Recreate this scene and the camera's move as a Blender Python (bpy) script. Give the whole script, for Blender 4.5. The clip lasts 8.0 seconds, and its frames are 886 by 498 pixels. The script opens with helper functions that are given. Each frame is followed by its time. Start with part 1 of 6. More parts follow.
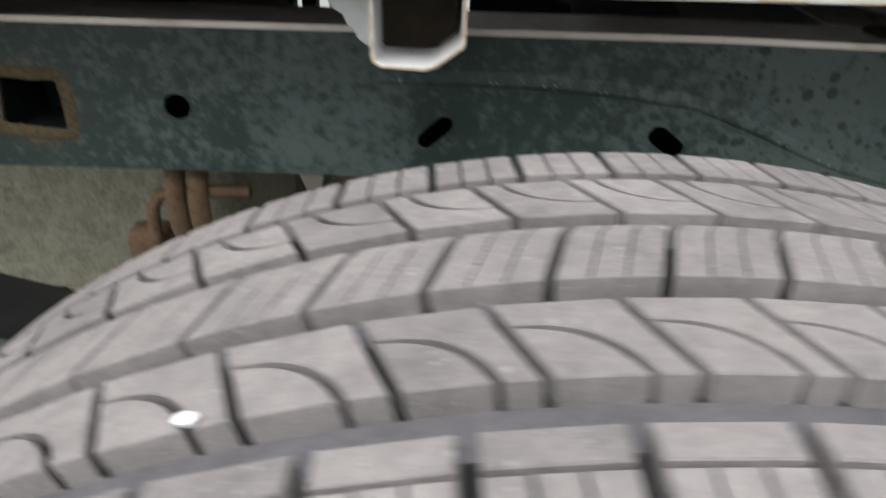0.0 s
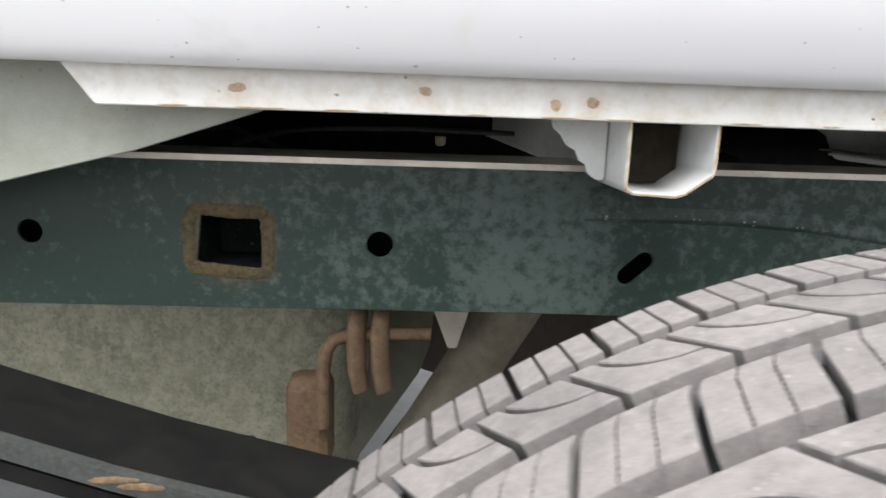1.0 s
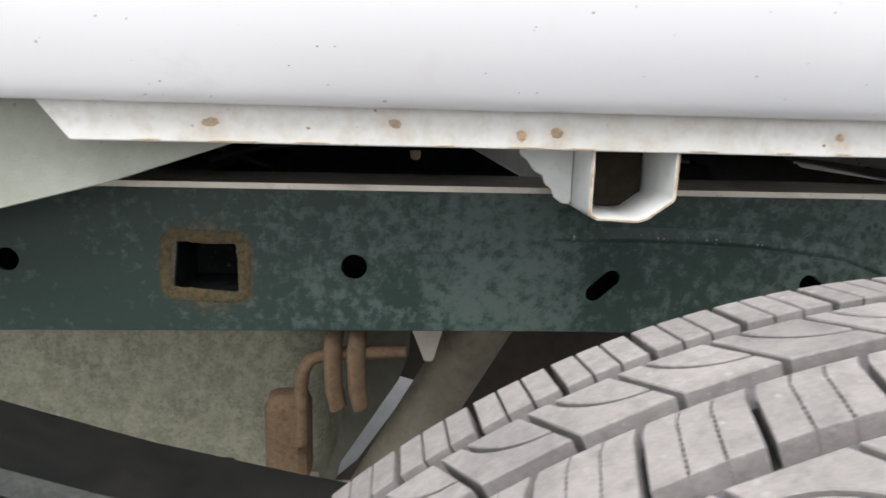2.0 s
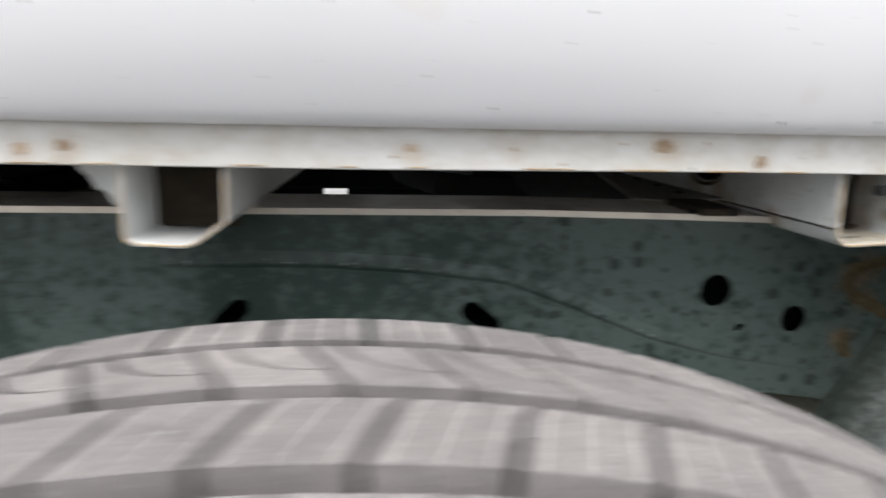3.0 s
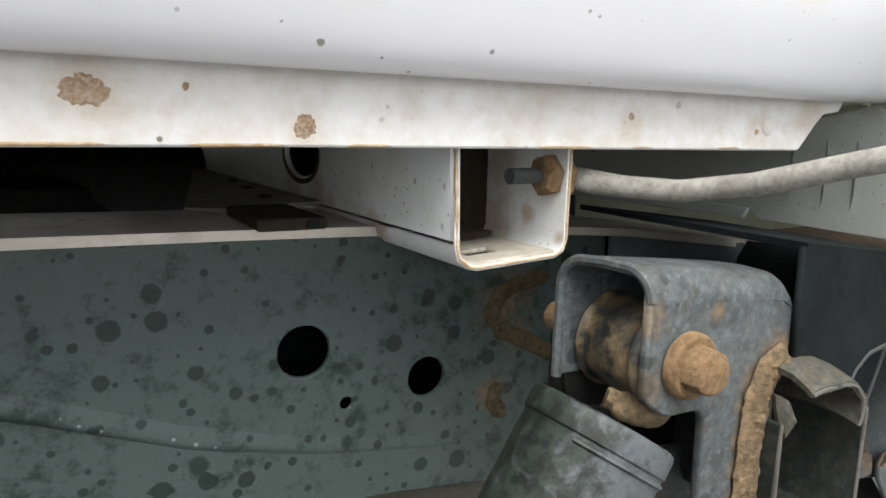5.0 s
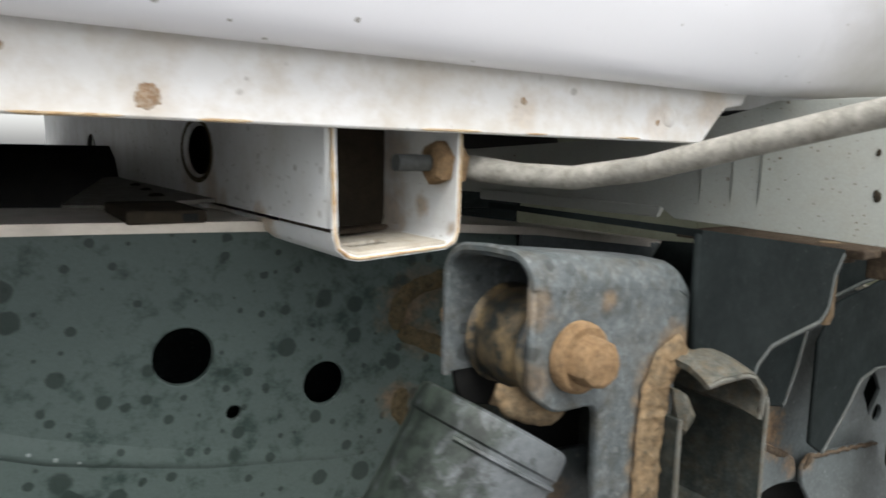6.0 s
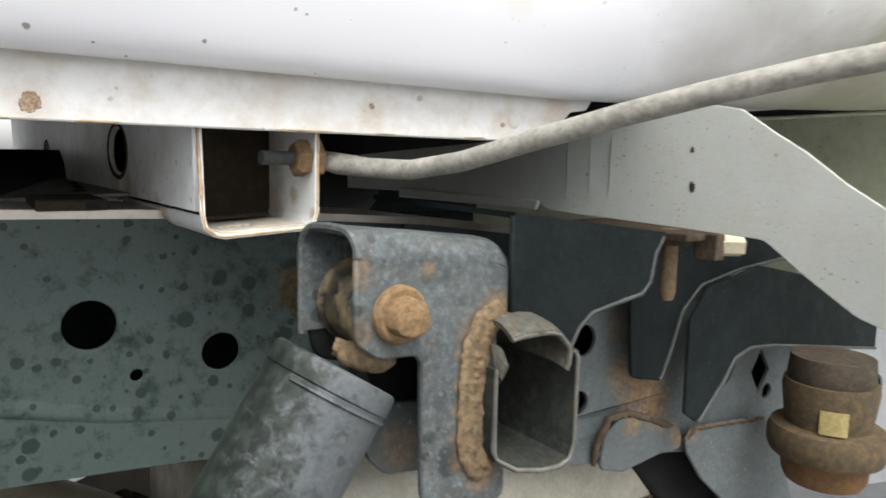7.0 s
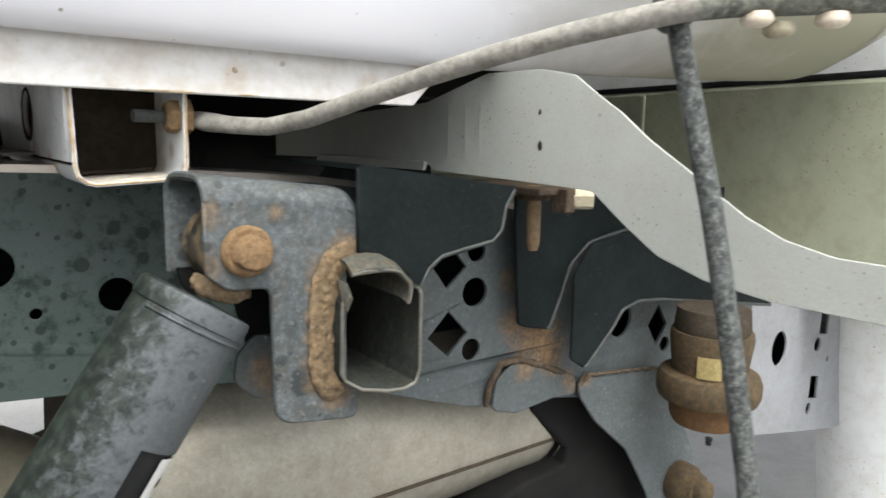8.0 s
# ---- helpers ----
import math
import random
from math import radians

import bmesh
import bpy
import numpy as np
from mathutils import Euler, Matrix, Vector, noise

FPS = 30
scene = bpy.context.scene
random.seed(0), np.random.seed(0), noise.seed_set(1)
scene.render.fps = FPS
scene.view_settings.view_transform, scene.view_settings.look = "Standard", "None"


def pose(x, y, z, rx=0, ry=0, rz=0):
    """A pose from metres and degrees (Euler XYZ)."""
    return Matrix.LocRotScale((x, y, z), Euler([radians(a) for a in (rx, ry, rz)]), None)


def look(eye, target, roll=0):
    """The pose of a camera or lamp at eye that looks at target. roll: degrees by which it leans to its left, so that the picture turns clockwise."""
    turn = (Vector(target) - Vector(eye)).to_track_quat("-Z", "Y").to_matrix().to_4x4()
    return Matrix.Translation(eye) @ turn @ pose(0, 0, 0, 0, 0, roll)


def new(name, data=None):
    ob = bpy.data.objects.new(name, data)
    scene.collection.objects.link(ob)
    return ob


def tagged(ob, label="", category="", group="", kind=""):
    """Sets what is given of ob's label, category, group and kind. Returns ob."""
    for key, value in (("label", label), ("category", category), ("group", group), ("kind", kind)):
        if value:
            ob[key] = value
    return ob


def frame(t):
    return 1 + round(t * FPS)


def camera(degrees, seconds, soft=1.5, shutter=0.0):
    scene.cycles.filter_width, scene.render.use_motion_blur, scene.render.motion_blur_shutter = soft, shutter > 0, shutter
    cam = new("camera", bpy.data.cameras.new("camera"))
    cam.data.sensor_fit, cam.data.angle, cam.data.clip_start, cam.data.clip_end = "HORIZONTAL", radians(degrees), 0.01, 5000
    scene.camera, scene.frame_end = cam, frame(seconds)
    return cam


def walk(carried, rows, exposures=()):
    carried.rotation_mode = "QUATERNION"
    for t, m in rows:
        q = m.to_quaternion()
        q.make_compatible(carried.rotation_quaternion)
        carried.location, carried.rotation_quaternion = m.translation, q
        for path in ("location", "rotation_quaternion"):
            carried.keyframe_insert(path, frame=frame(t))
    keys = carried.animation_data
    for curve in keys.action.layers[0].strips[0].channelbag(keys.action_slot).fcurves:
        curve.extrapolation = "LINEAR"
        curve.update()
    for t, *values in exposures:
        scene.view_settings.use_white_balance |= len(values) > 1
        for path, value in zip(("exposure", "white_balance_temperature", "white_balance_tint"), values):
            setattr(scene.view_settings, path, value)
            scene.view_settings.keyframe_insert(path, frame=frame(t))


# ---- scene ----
cam = camera(66.33, 8.0, soft=1.6, shutter=0.45)
# seconds, eye x y z, yaw, pitch, roll
ROWS = [
    (0.0, 0.0182, -0.0012, 0.8690, 0.24, -27.65, 1.73),
    (0.5, -0.0805, -0.0082, 0.8446, -1.73, -16.39, 1.92),
    (1.0, -0.1486, -0.0004, 0.8273, -2.87, -11.79, 1.99),
    (1.2, -0.1614, 0.0012, 0.8240, -3.48, -11.30, 2.07),
    (2.3, -0.1142, -0.0111, 0.8519, -4.51, -12.20, 1.50),
    (2.5, -0.0697, -0.0067, 0.8514, -4.09, -11.38, 1.19),
    (2.8, 0.0243, 0.0122, 0.8551, -4.26, -11.37, 1.60),
    (3.0, 0.1041, 0.0290, 0.8505, -5.29, -11.18, 1.16),
    (3.3, 0.2031, 0.0446, 0.8418, -7.90, -10.82, 0.26),
    (3.5, 0.2291, 0.0663, 0.8301, -11.84, -10.82, 1.06),
    (4.0, 0.2582, 0.1210, 0.8365, -18.26, -10.34, 1.09),
    (5.3, 0.2435, 0.1970, 0.8234, -31.40, -8.84, 1.05),
    (5.5, 0.2477, 0.1973, 0.8209, -31.77, -7.68, 0.95),
    (6.0, 0.2726, 0.1899, 0.8150, -33.43, -7.70, 1.00),
    (6.5, 0.2958, 0.1654, 0.8093, -34.06, -7.50, 0.93),
    (7.0, 0.2897, 0.1218, 0.8110, -34.68, -7.06, 0.81),
    (7.5, 0.2980, 0.0804, 0.7979, -35.26, -8.13, 0.97),
    (8.0, 0.3171, 0.0539, 0.8025, -35.93, -8.86, 0.84),
]
walk(cam, [(t, pose(x, y, z, 90 + pitch, 0, yaw) @ pose(0, 0, 0, 0, 0, roll)) for t, x, y, z, yaw, pitch, roll in ROWS],
     [(0.0, 0.67), (0.5, 1.05), (1.2, 1.14), (2.3, 0.98), (3.0, 0.86), (3.5, 0.90), (4.2, 1.16), (6.0, 1.22), (7.0, 1.30), (8.0, 1.32)])

# ---- world and light ----
world = bpy.data.worlds.new("world")
scene.world = world
world.use_nodes = True
wn, wl = world.node_tree.nodes, world.node_tree.links
sky = wn.new("ShaderNodeTexSky")
sky.sky_type = "NISHITA"
sky.sun_disc = False
sky.sun_elevation, sky.sun_rotation = radians(61), radians(198)
sky.air_density, sky.dust_density, sky.ozone_density = 1.0, 3.0, 1.0
soft_sky = wn.new("ShaderNodeHueSaturation")
soft_sky.inputs["Saturation"].default_value = 0.2
wl.new(sky.outputs["Color"], soft_sky.inputs["Color"])
wl.new(soft_sky.outputs["Color"], wn["Background"].inputs["Color"])
wn["Background"].inputs["Strength"].default_value = 0.16
sun_data = bpy.data.lights.new("sun", "SUN")
sun_data.energy, sun_data.angle, sun_data.color = 2.0, radians(45), (1.0, 0.985, 0.955)
sun = new("sun", sun_data)
sun.matrix_world = look((-0.85, -2.6, 5.0), (0.0, 0.0, 0.0))


# ---- materials ----
def nodes_of(name):
    m = bpy.data.materials.new(name)
    m.use_nodes = True
    nt = m.node_tree
    return m, nt.nodes, nt.links, nt.nodes["Principled BSDF"]


def ramp(n, l, source, stops, kind="LINEAR"):
    r = n.new("ShaderNodeValToRGB")
    r.color_ramp.interpolation = kind
    els = r.color_ramp.elements
    while len(els) < len(stops):
        els.new(0.5)
    for e, (p, c) in zip(els, stops):
        e.position, e.color = p, (*c, 1) if len(c) == 3 else c
    l.new(source, r.inputs["Fac"])
    return r.outputs["Color"]


def coords(n, l, scale=(1, 1, 1), turn=(0, 0, 0)):
    g = n.new("ShaderNodeNewGeometry")
    mp = n.new("ShaderNodeMapping")
    mp.inputs["Scale"].default_value = scale
    mp.inputs["Rotation"].default_value = turn
    l.new(g.outputs["Position"], mp.inputs["Vector"])
    return mp.outputs["Vector"]


def noise_tex(n, l, vec, scale, detail=6, rough=0.6, distort=0.0):
    t = n.new("ShaderNodeTexNoise")
    t.inputs["Scale"].default_value, t.inputs["Detail"].default_value = scale, detail
    t.inputs["Roughness"].default_value, t.inputs["Distortion"].default_value = rough, distort
    l.new(vec, t.inputs["Vector"])
    return t.outputs["Fac"]


def voronoi_tex(n, l, vec, scale, rnd=1.0):
    t = n.new("ShaderNodeTexVoronoi")
    t.inputs["Scale"].default_value, t.inputs["Randomness"].default_value = scale, rnd
    l.new(vec, t.inputs["Vector"])
    return t


def mix(n, l, fac, a, b, kind="MIX"):
    m = n.new("ShaderNodeMix")
    m.data_type, m.blend_type = "RGBA", kind
    for sock, v in ((0, fac), (6, a), (7, b)):
        if isinstance(v, (int, float)):
            m.inputs[sock].default_value = v
        elif isinstance(v, tuple):
            m.inputs[sock].default_value = (*v, 1)
        else:
            l.new(v, m.inputs[sock])
    return m.outputs[2]


def math_node(n, l, op, a, b=None):
    m = n.new("ShaderNodeMath")
    m.operation = op
    for i, v in ((0, a), (1, b)):
        if v is None:
            continue
        if isinstance(v, (int, float)):
            m.inputs[i].default_value = v
        else:
            l.new(v, m.inputs[i])
    return m.outputs[0]


def bump(n, l, bsdf, height, strength=0.3, distance=0.001):
    b = n.new("ShaderNodeBump")
    b.inputs["Strength"].default_value, b.inputs["Distance"].default_value = strength, distance
    l.new(height, b.inputs["Height"])
    l.new(b.outputs["Normal"], bsdf.inputs["Normal"])


BLACK, WHITE = (0, 0, 0), (1, 1, 1)


def dots(n, l, vec, scale, reach, keep, dims="3D"):
    """Round spots of random size; keep is the share of cells that have one."""
    t = voronoi_tex(n, l, vec, scale)
    t.voronoi_dimensions = dims
    sep = n.new("ShaderNodeSeparateColor")
    l.new(t.outputs["Color"], sep.inputs["Color"])
    wob = math_node(n, l, "ADD", t.outputs["Distance"], math_node(n, l, "MULTIPLY", noise_tex(n, l, vec, scale * 5, 3), 0.12))
    inside = math_node(n, l, "SUBTRACT", math_node(n, l, "ADD", math_node(n, l, "MULTIPLY", sep.outputs["Red"], reach), 0.06), wob)
    soft = math_node(n, l, "MULTIPLY", inside, 22.0)
    soft = math_node(n, l, "MINIMUM", math_node(n, l, "MAXIMUM", soft, 0.0), 1.0)
    return math_node(n, l, "MULTIPLY", soft, math_node(n, l, "LESS_THAN", sep.outputs["Green"], keep))


def blotched(name, base, second, dirt, rough, metal=0.0, grain=900, patch=22, dirt_amount=0.5, bump_strength=0.25, spots=0.0, speck=0.0, specular=0.3, flake=0.0, vary=0.0, relief=0.0006):
    """Paint or metal with large patches, fine grain, dirt, dark drip spots and specks."""
    m, n, l, b = nodes_of(name)
    v = coords(n, l)
    big = noise_tex(n, l, v, patch, 8, 0.62, 0.4)
    col = mix(n, l, ramp(n, l, big, [(0.35, BLACK), (0.68, WHITE)]), base, second)
    mid = noise_tex(n, l, v, patch * 4.3, 10, 0.7)
    col = mix(n, l, math_node(n, l, "MULTIPLY", ramp(n, l, mid, [(0.45, BLACK), (0.72, WHITE)]), dirt_amount), col, dirt)
    fine = noise_tex(n, l, v, grain, 4, 0.7)
    col = mix(n, l, 0.25 if bump_strength > 0.06 else 0.0, col, ramp(n, l, fine, [(0.3, (0.35, 0.35, 0.35)), (0.7, (0.65, 0.65, 0.65))]), "OVERLAY")
    if flake:
        fl = noise_tex(n, l, v, 300, 9, 0.74)
        col = mix(n, l, math_node(n, l, "MULTIPLY", ramp(n, l, fl, [(0.50, BLACK), (0.64, WHITE)]), flake), col, tuple(min(0.6, c * 1.9 + 0.003) for c in second))
        col = mix(n, l, math_node(n, l, "MULTIPLY", ramp(n, l, fl, [(0.34, WHITE), (0.47, BLACK)]), flake), col, tuple(c * 0.35 for c in base))
    if vary:
        info = n.new("ShaderNodeObjectInfo")
        tone = ramp(n, l, info.outputs["Random"], [(0.0, (1 - vary,) * 3), (1.0, (1 + vary,) * 3)])
        col = mix(n, l, 1.0, col, tone, "MULTIPLY")
    if spots:
        flat = coords(n, l, turn=(radians(90), 0, 0))
        where = ramp(n, l, noise_tex(n, l, flat, 7, 3), [(0.40, BLACK), (0.52, WHITE)])
        for scale, reach, keep in ((27, 0.24, 0.3), (62, 0.28, 0.45), (130, 0.30, 0.4)):
            mask = math_node(n, l, "MULTIPLY", dots(n, l, flat, scale, reach, keep, "2D"), where)
            col = mix(n, l, math_node(n, l, "MULTIPLY", mask, spots), col, tuple(c * 0.42 for c in base))
    if speck:
        for scale, reach, keep in ((75, 0.13, 0.45), (190, 0.24, 0.5), (360, 0.26, 0.4)):
            mask = dots(n, l, v, scale, reach, keep)
            pick = ramp(n, l, noise_tex(n, l, v, 12, 3), [(0.40, BLACK), (0.60, WHITE)])
            col = mix(n, l, math_node(n, l, "MULTIPLY", math_node(n, l, "MULTIPLY", mask, pick), abs(speck)), col, (0.42, 0.44, 0.42) if speck > 0 else (0.13, 0.10, 0.065))
    l.new(col, b.inputs["Base Color"])
    b.inputs["Metallic"].default_value = metal
    b.inputs["Specular IOR Level"].default_value = specular
    r0, r1 = rough
    rr = n.new("ShaderNodeMapRange")
    l.new(mid, rr.inputs["Value"])
    rr.inputs["From Min"].default_value, rr.inputs["From Max"].default_value = 0.3, 0.7
    rr.inputs["To Min"].default_value, rr.inputs["To Max"].default_value = r0, r1
    l.new(rr.outputs["Result"], b.inputs["Roughness"])
    if bump_strength > 0.06:
        bump(n, l, b, math_node(n, l, "ADD", fine, mid), bump_strength, relief)
    return m




def gloss_white(name):
    """Clean white car paint with sparse dirt specks and a few faint tan smudges."""
    m, n, l, b = nodes_of(name)
    v = coords(n, l)
    soft = noise_tex(n, l, v, 5, 2, 0.4)
    col = mix(n, l, ramp(n, l, soft, [(0.3, BLACK), (0.7, WHITE)]), (0.79, 0.79, 0.82), (0.75, 0.75, 0.775))
    where = ramp(n, l, noise_tex(n, l, v, 7, 2), [(0.40, (0.25,) * 3), (0.56, WHITE)])
    for scale, reach, keep in ((48, 0.085, 0.46), (95, 0.12, 0.42), (210, 0.16, 0.20)):
        mask = math_node(n, l, "MULTIPLY", dots(n, l, v, scale, reach, keep), where)
        col = mix(n, l, math_node(n, l, "MULTIPLY", mask, 0.8), col, (0.15, 0.13, 0.085))
    smudge = ramp(n, l, noise_tex(n, l, v, 13, 3, 0.5), [(0.66, BLACK), (0.78, (0.4,) * 3)])
    col = mix(n, l, smudge, col, (0.66, 0.56, 0.42))
    # front end's shade and some olive dirt, both painted in, thinning backwards in patches
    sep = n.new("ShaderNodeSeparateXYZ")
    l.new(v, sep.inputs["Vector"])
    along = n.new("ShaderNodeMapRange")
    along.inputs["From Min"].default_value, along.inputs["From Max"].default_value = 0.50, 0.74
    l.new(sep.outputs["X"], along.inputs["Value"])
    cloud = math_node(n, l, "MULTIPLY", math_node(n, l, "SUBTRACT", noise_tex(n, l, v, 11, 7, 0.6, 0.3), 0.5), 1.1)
    shade_grime = ramp(n, l, math_node(n, l, "ADD", along.outputs["Result"], cloud), [(0.15, BLACK), (0.95, (0.95,) * 3)])
    col = mix(n, l, shade_grime, col, (0.225, 0.212, 0.145))
    l.new(col, b.inputs["Base Color"])
    b.inputs["Roughness"].default_value = 0.28
    b.inputs["Coat Weight"].default_value, b.inputs["Coat Roughness"].default_value = 0.4, 0.12
    return m


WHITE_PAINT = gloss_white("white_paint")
LIP_PAINT = blotched("lip_paint", (0.66, 0.655, 0.645), (0.58, 0.565, 0.53), (0.42, 0.345, 0.25), (0.35, 0.5), patch=20, dirt_amount=0.5, bump_strength=0.05, speck=-0.9)
INNER_PAINT = blotched("inner_paint", (0.7, 0.71, 0.71), (0.62, 0.63, 0.615), (0.42, 0.38, 0.29), (0.35, 0.55), patch=12, dirt_amount=0.35, bump_strength=0.08, speck=-0.8)
DUST_PAINT = blotched("dust_paint", (0.47, 0.44, 0.37), (0.38, 0.345, 0.275), (0.24, 0.18, 0.115), (0.6, 0.8), patch=40, dirt_amount=0.6, bump_strength=0.25, speck=-0.5)
# Darker copy of the white paint: the wheelhouse plate's shade in its colour.
SHADE_PAINT = blotched("wheelhouse_shade", (0.33, 0.345, 0.3), (0.28, 0.29, 0.25), (0.21, 0.2, 0.155), (0.4, 0.6), patch=9, dirt_amount=0.4, bump_strength=0.1, speck=-0.7)
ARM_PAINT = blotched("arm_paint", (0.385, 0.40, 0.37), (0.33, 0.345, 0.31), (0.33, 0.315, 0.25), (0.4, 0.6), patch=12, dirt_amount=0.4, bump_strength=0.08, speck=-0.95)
WEB_GREY = blotched("web_grey", (0.25, 0.258, 0.272), (0.21, 0.216, 0.225), (0.15, 0.15, 0.145), (0.5, 0.7), patch=9, dirt_amount=0.4, bump_strength=0.15, flake=0.15)
# Cab back wall is white; its shade is put into this olive.
OLIVE_SHADE = blotched("olive_shade", (0.4, 0.42, 0.31), (0.34, 0.355, 0.255), (0.22, 0.22, 0.15), (0.4, 0.65), patch=9, dirt_amount=0.5, bump_strength=0.1, speck=-0.7)
CREAM_PIPE = blotched("cream_pipe", (0.50, 0.475, 0.36), (0.42, 0.39, 0.28), (0.28, 0.22, 0.13), (0.4, 0.6), metal=0.2, patch=18, dirt_amount=0.4, bump_strength=0.12)
# Colours of two added backdrop sheets, dark like the shaded space behind.
BROWN_BACKDROP = blotched("brown_backdrop", (0.045, 0.036, 0.028), (0.032, 0.026, 0.021), (0.022, 0.019, 0.016), (0.6, 0.8), patch=12, dirt_amount=0.4, bump_strength=0.2)
BACKDROP = blotched("olive_backdrop", (0.11, 0.107, 0.085), (0.08, 0.078, 0.062), (0.05, 0.05, 0.04), (0.6, 0.8), patch=12, dirt_amount=0.4, bump_strength=0.2)


def rail_coat(name):
    """Dark green chassis paint under flaking grey dust, marked by round oil drips."""
    m, n, l, b = nodes_of(name)
    v = coords(n, l)
    flat = coords(n, l, turn=(radians(90), 0, 0))
    big = noise_tex(n, l, v, 9, 8, 0.6, 0.3)
    green, dust = (0.0165, 0.0305, 0.0250), (0.056, 0.077, 0.070)
    sep = n.new("ShaderNodeSeparateXYZ")
    l.new(v, sep.inputs["Vector"])
    along = n.new("ShaderNodeMapRange")
    along.inputs["From Min"].default_value, along.inputs["From Max"].default_value = -0.4, 0.6
    l.new(sep.outputs["X"], along.inputs["Value"])
    film = ramp(n, l, along.outputs["Result"], [(0.0, (0.30,) * 3), (0.26, (0.34,) * 3), (0.31, (0.72,) * 3), (0.37, (0.66,) * 3), (0.41, (0.34,) * 3), (0.56, (0.45,) * 3), (0.64, (0.74,) * 3), (1.0, (0.78,) * 3)])
    amount = math_node(n, l, "ADD", film, math_node(n, l, "MULTIPLY", math_node(n, l, "SUBTRACT", big, 0.5), 1.3))
    flake = noise_tex(n, l, v, 120, 9, 0.72)
    cover = math_node(n, l, "ADD", math_node(n, l, "MULTIPLY", amount, 0.62), math_node(n, l, "MULTIPLY", math_node(n, l, "SUBTRACT", flake, 0.5), 1.5))
    col = mix(n, l, ramp(n, l, cover, [(0.22, BLACK), (0.46, WHITE)]), green, dust)
    fine = noise_tex(n, l, v, 900, 4, 0.7)
    col = mix(n, l, 0.3, col, ramp(n, l, fine, [(0.3, (0.35, 0.35, 0.35)), (0.7, (0.65, 0.65, 0.65))]), "OVERLAY")
    where = ramp(n, l, along.outputs["Result"], [(0.0, (0.12,) * 3), (0.40, (0.2,) * 3), (0.5, (0.55,) * 3), (0.60, WHITE), (1.0, WHITE)])
    for scale, reach, keep in ((30, 0.24, 0.42), (62, 0.30, 0.45), (130, 0.30, 0.35)):
        mask = math_node(n, l, "MULTIPLY", dots(n, l, flat, scale, reach, keep, "2D"), where)
        col = mix(n, l, math_node(n, l, "MULTIPLY", mask, 0.85), col, (0.012, 0.021, 0.017))
    for scale, reach, keep in ((90, 0.15, 0.22), (260, 0.26, 0.24)):
        col = mix(n, l, math_node(n, l, "MULTIPLY", dots(n, l, v, scale, reach, keep), 0.55), col, (0.30, 0.33, 0.33))
    l.new(col, b.inputs["Base Color"])
    rr = n.new("ShaderNodeMapRange")
    l.new(cover, rr.inputs["Value"])
    rr.inputs["To Min"].default_value, rr.inputs["To Max"].default_value = 0.42, 0.75
    l.new(rr.outputs["Result"], b.inputs["Roughness"])
    b.inputs["Specular IOR Level"].default_value = 0.3
    bump(n, l, b, math_node(n, l, "ADD", fine, flake), 0.3, 0.0005)
    return m


def cover_coat(name):
    """Black plastic: grey dust film along one side, black-green oil mottling on the side facing the tyre."""
    m, n, l, b = nodes_of(name)
    v = coords(n, l)
    sep = n.new("ShaderNodeSeparateXYZ")
    l.new(v, sep.inputs["Vector"])
    across = math_node(n, l, "SUBTRACT", math_node(n, l, "MULTIPLY", sep.outputs["X"], 0.83), math_node(n, l, "MULTIPLY", sep.outputs["Z"], 0.555))
    side = math_node(n, l, "MULTIPLY", math_node(n, l, "ADD", across, 0.0890), 26.0)
    blot = noise_tex(n, l, v, 150, 8, 0.66, 0.4)
    amount = math_node(n, l, "ADD", math_node(n, l, "ADD", side, 0.30), math_node(n, l, "MULTIPLY", math_node(n, l, "SUBTRACT", blot, 0.5), 2.2))
    fine = noise_tex(n, l, v, 420, 6, 0.7)
    dust = mix(n, l, ramp(n, l, fine, [(0.35, BLACK), (0.65, WHITE)]), (0.056, 0.064, 0.068), (0.082, 0.090, 0.094))
    green = mix(n, l, ramp(n, l, noise_tex(n, l, v, 190, 5, 0.6), [(0.42, BLACK), (0.6, WHITE)]), (0.006, 0.009, 0.007), (0.021, 0.029, 0.023))
    col = mix(n, l, ramp(n, l, amount, [(0.2, BLACK), (0.62, WHITE)]), green, dust)
    col = mix(n, l, math_node(n, l, "MULTIPLY", dots(n, l, v, 110, 0.30, 0.3), 0.6), col, (0.018, 0.022, 0.022))
    col = mix(n, l, math_node(n, l, "MULTIPLY", dots(n, l, v, 260, 0.20, 0.15), 0.5), col, (0.20, 0.21, 0.21))
    l.new(col, b.inputs["Base Color"])
    b.inputs["Roughness"].default_value = 0.55
    b.inputs["Specular IOR Level"].default_value = 0.35
    bump(n, l, b, fine, 0.15, 0.0005)
    return m


RAIL_PAINT = rail_coat("rail_paint")
DARK_STEEL = blotched("dark_steel", (0.0075, 0.0100, 0.0100), (0.016, 0.020, 0.020), (0.006, 0.007, 0.007), (0.6, 0.8), patch=18, dirt_amount=0.5, bump_strength=0.2, speck=0.08, flake=0.2, specular=0.05)
BRACKET_STEEL = blotched("bracket_steel", (0.044, 0.053, 0.054), (0.090, 0.101, 0.104), (0.062, 0.050, 0.030), (0.45, 0.7), patch=30, dirt_amount=0.6, bump_strength=0.5, spots=0.9, speck=0.14, flake=0.4)
DARK_RUST = blotched("dark_rust", (0.055, 0.041, 0.029), (0.088, 0.066, 0.045), (0.03, 0.02, 0.014), (0.75, 0.95), patch=60, dirt_amount=0.6, bump_strength=0.7, flake=0.4, specular=0.15)
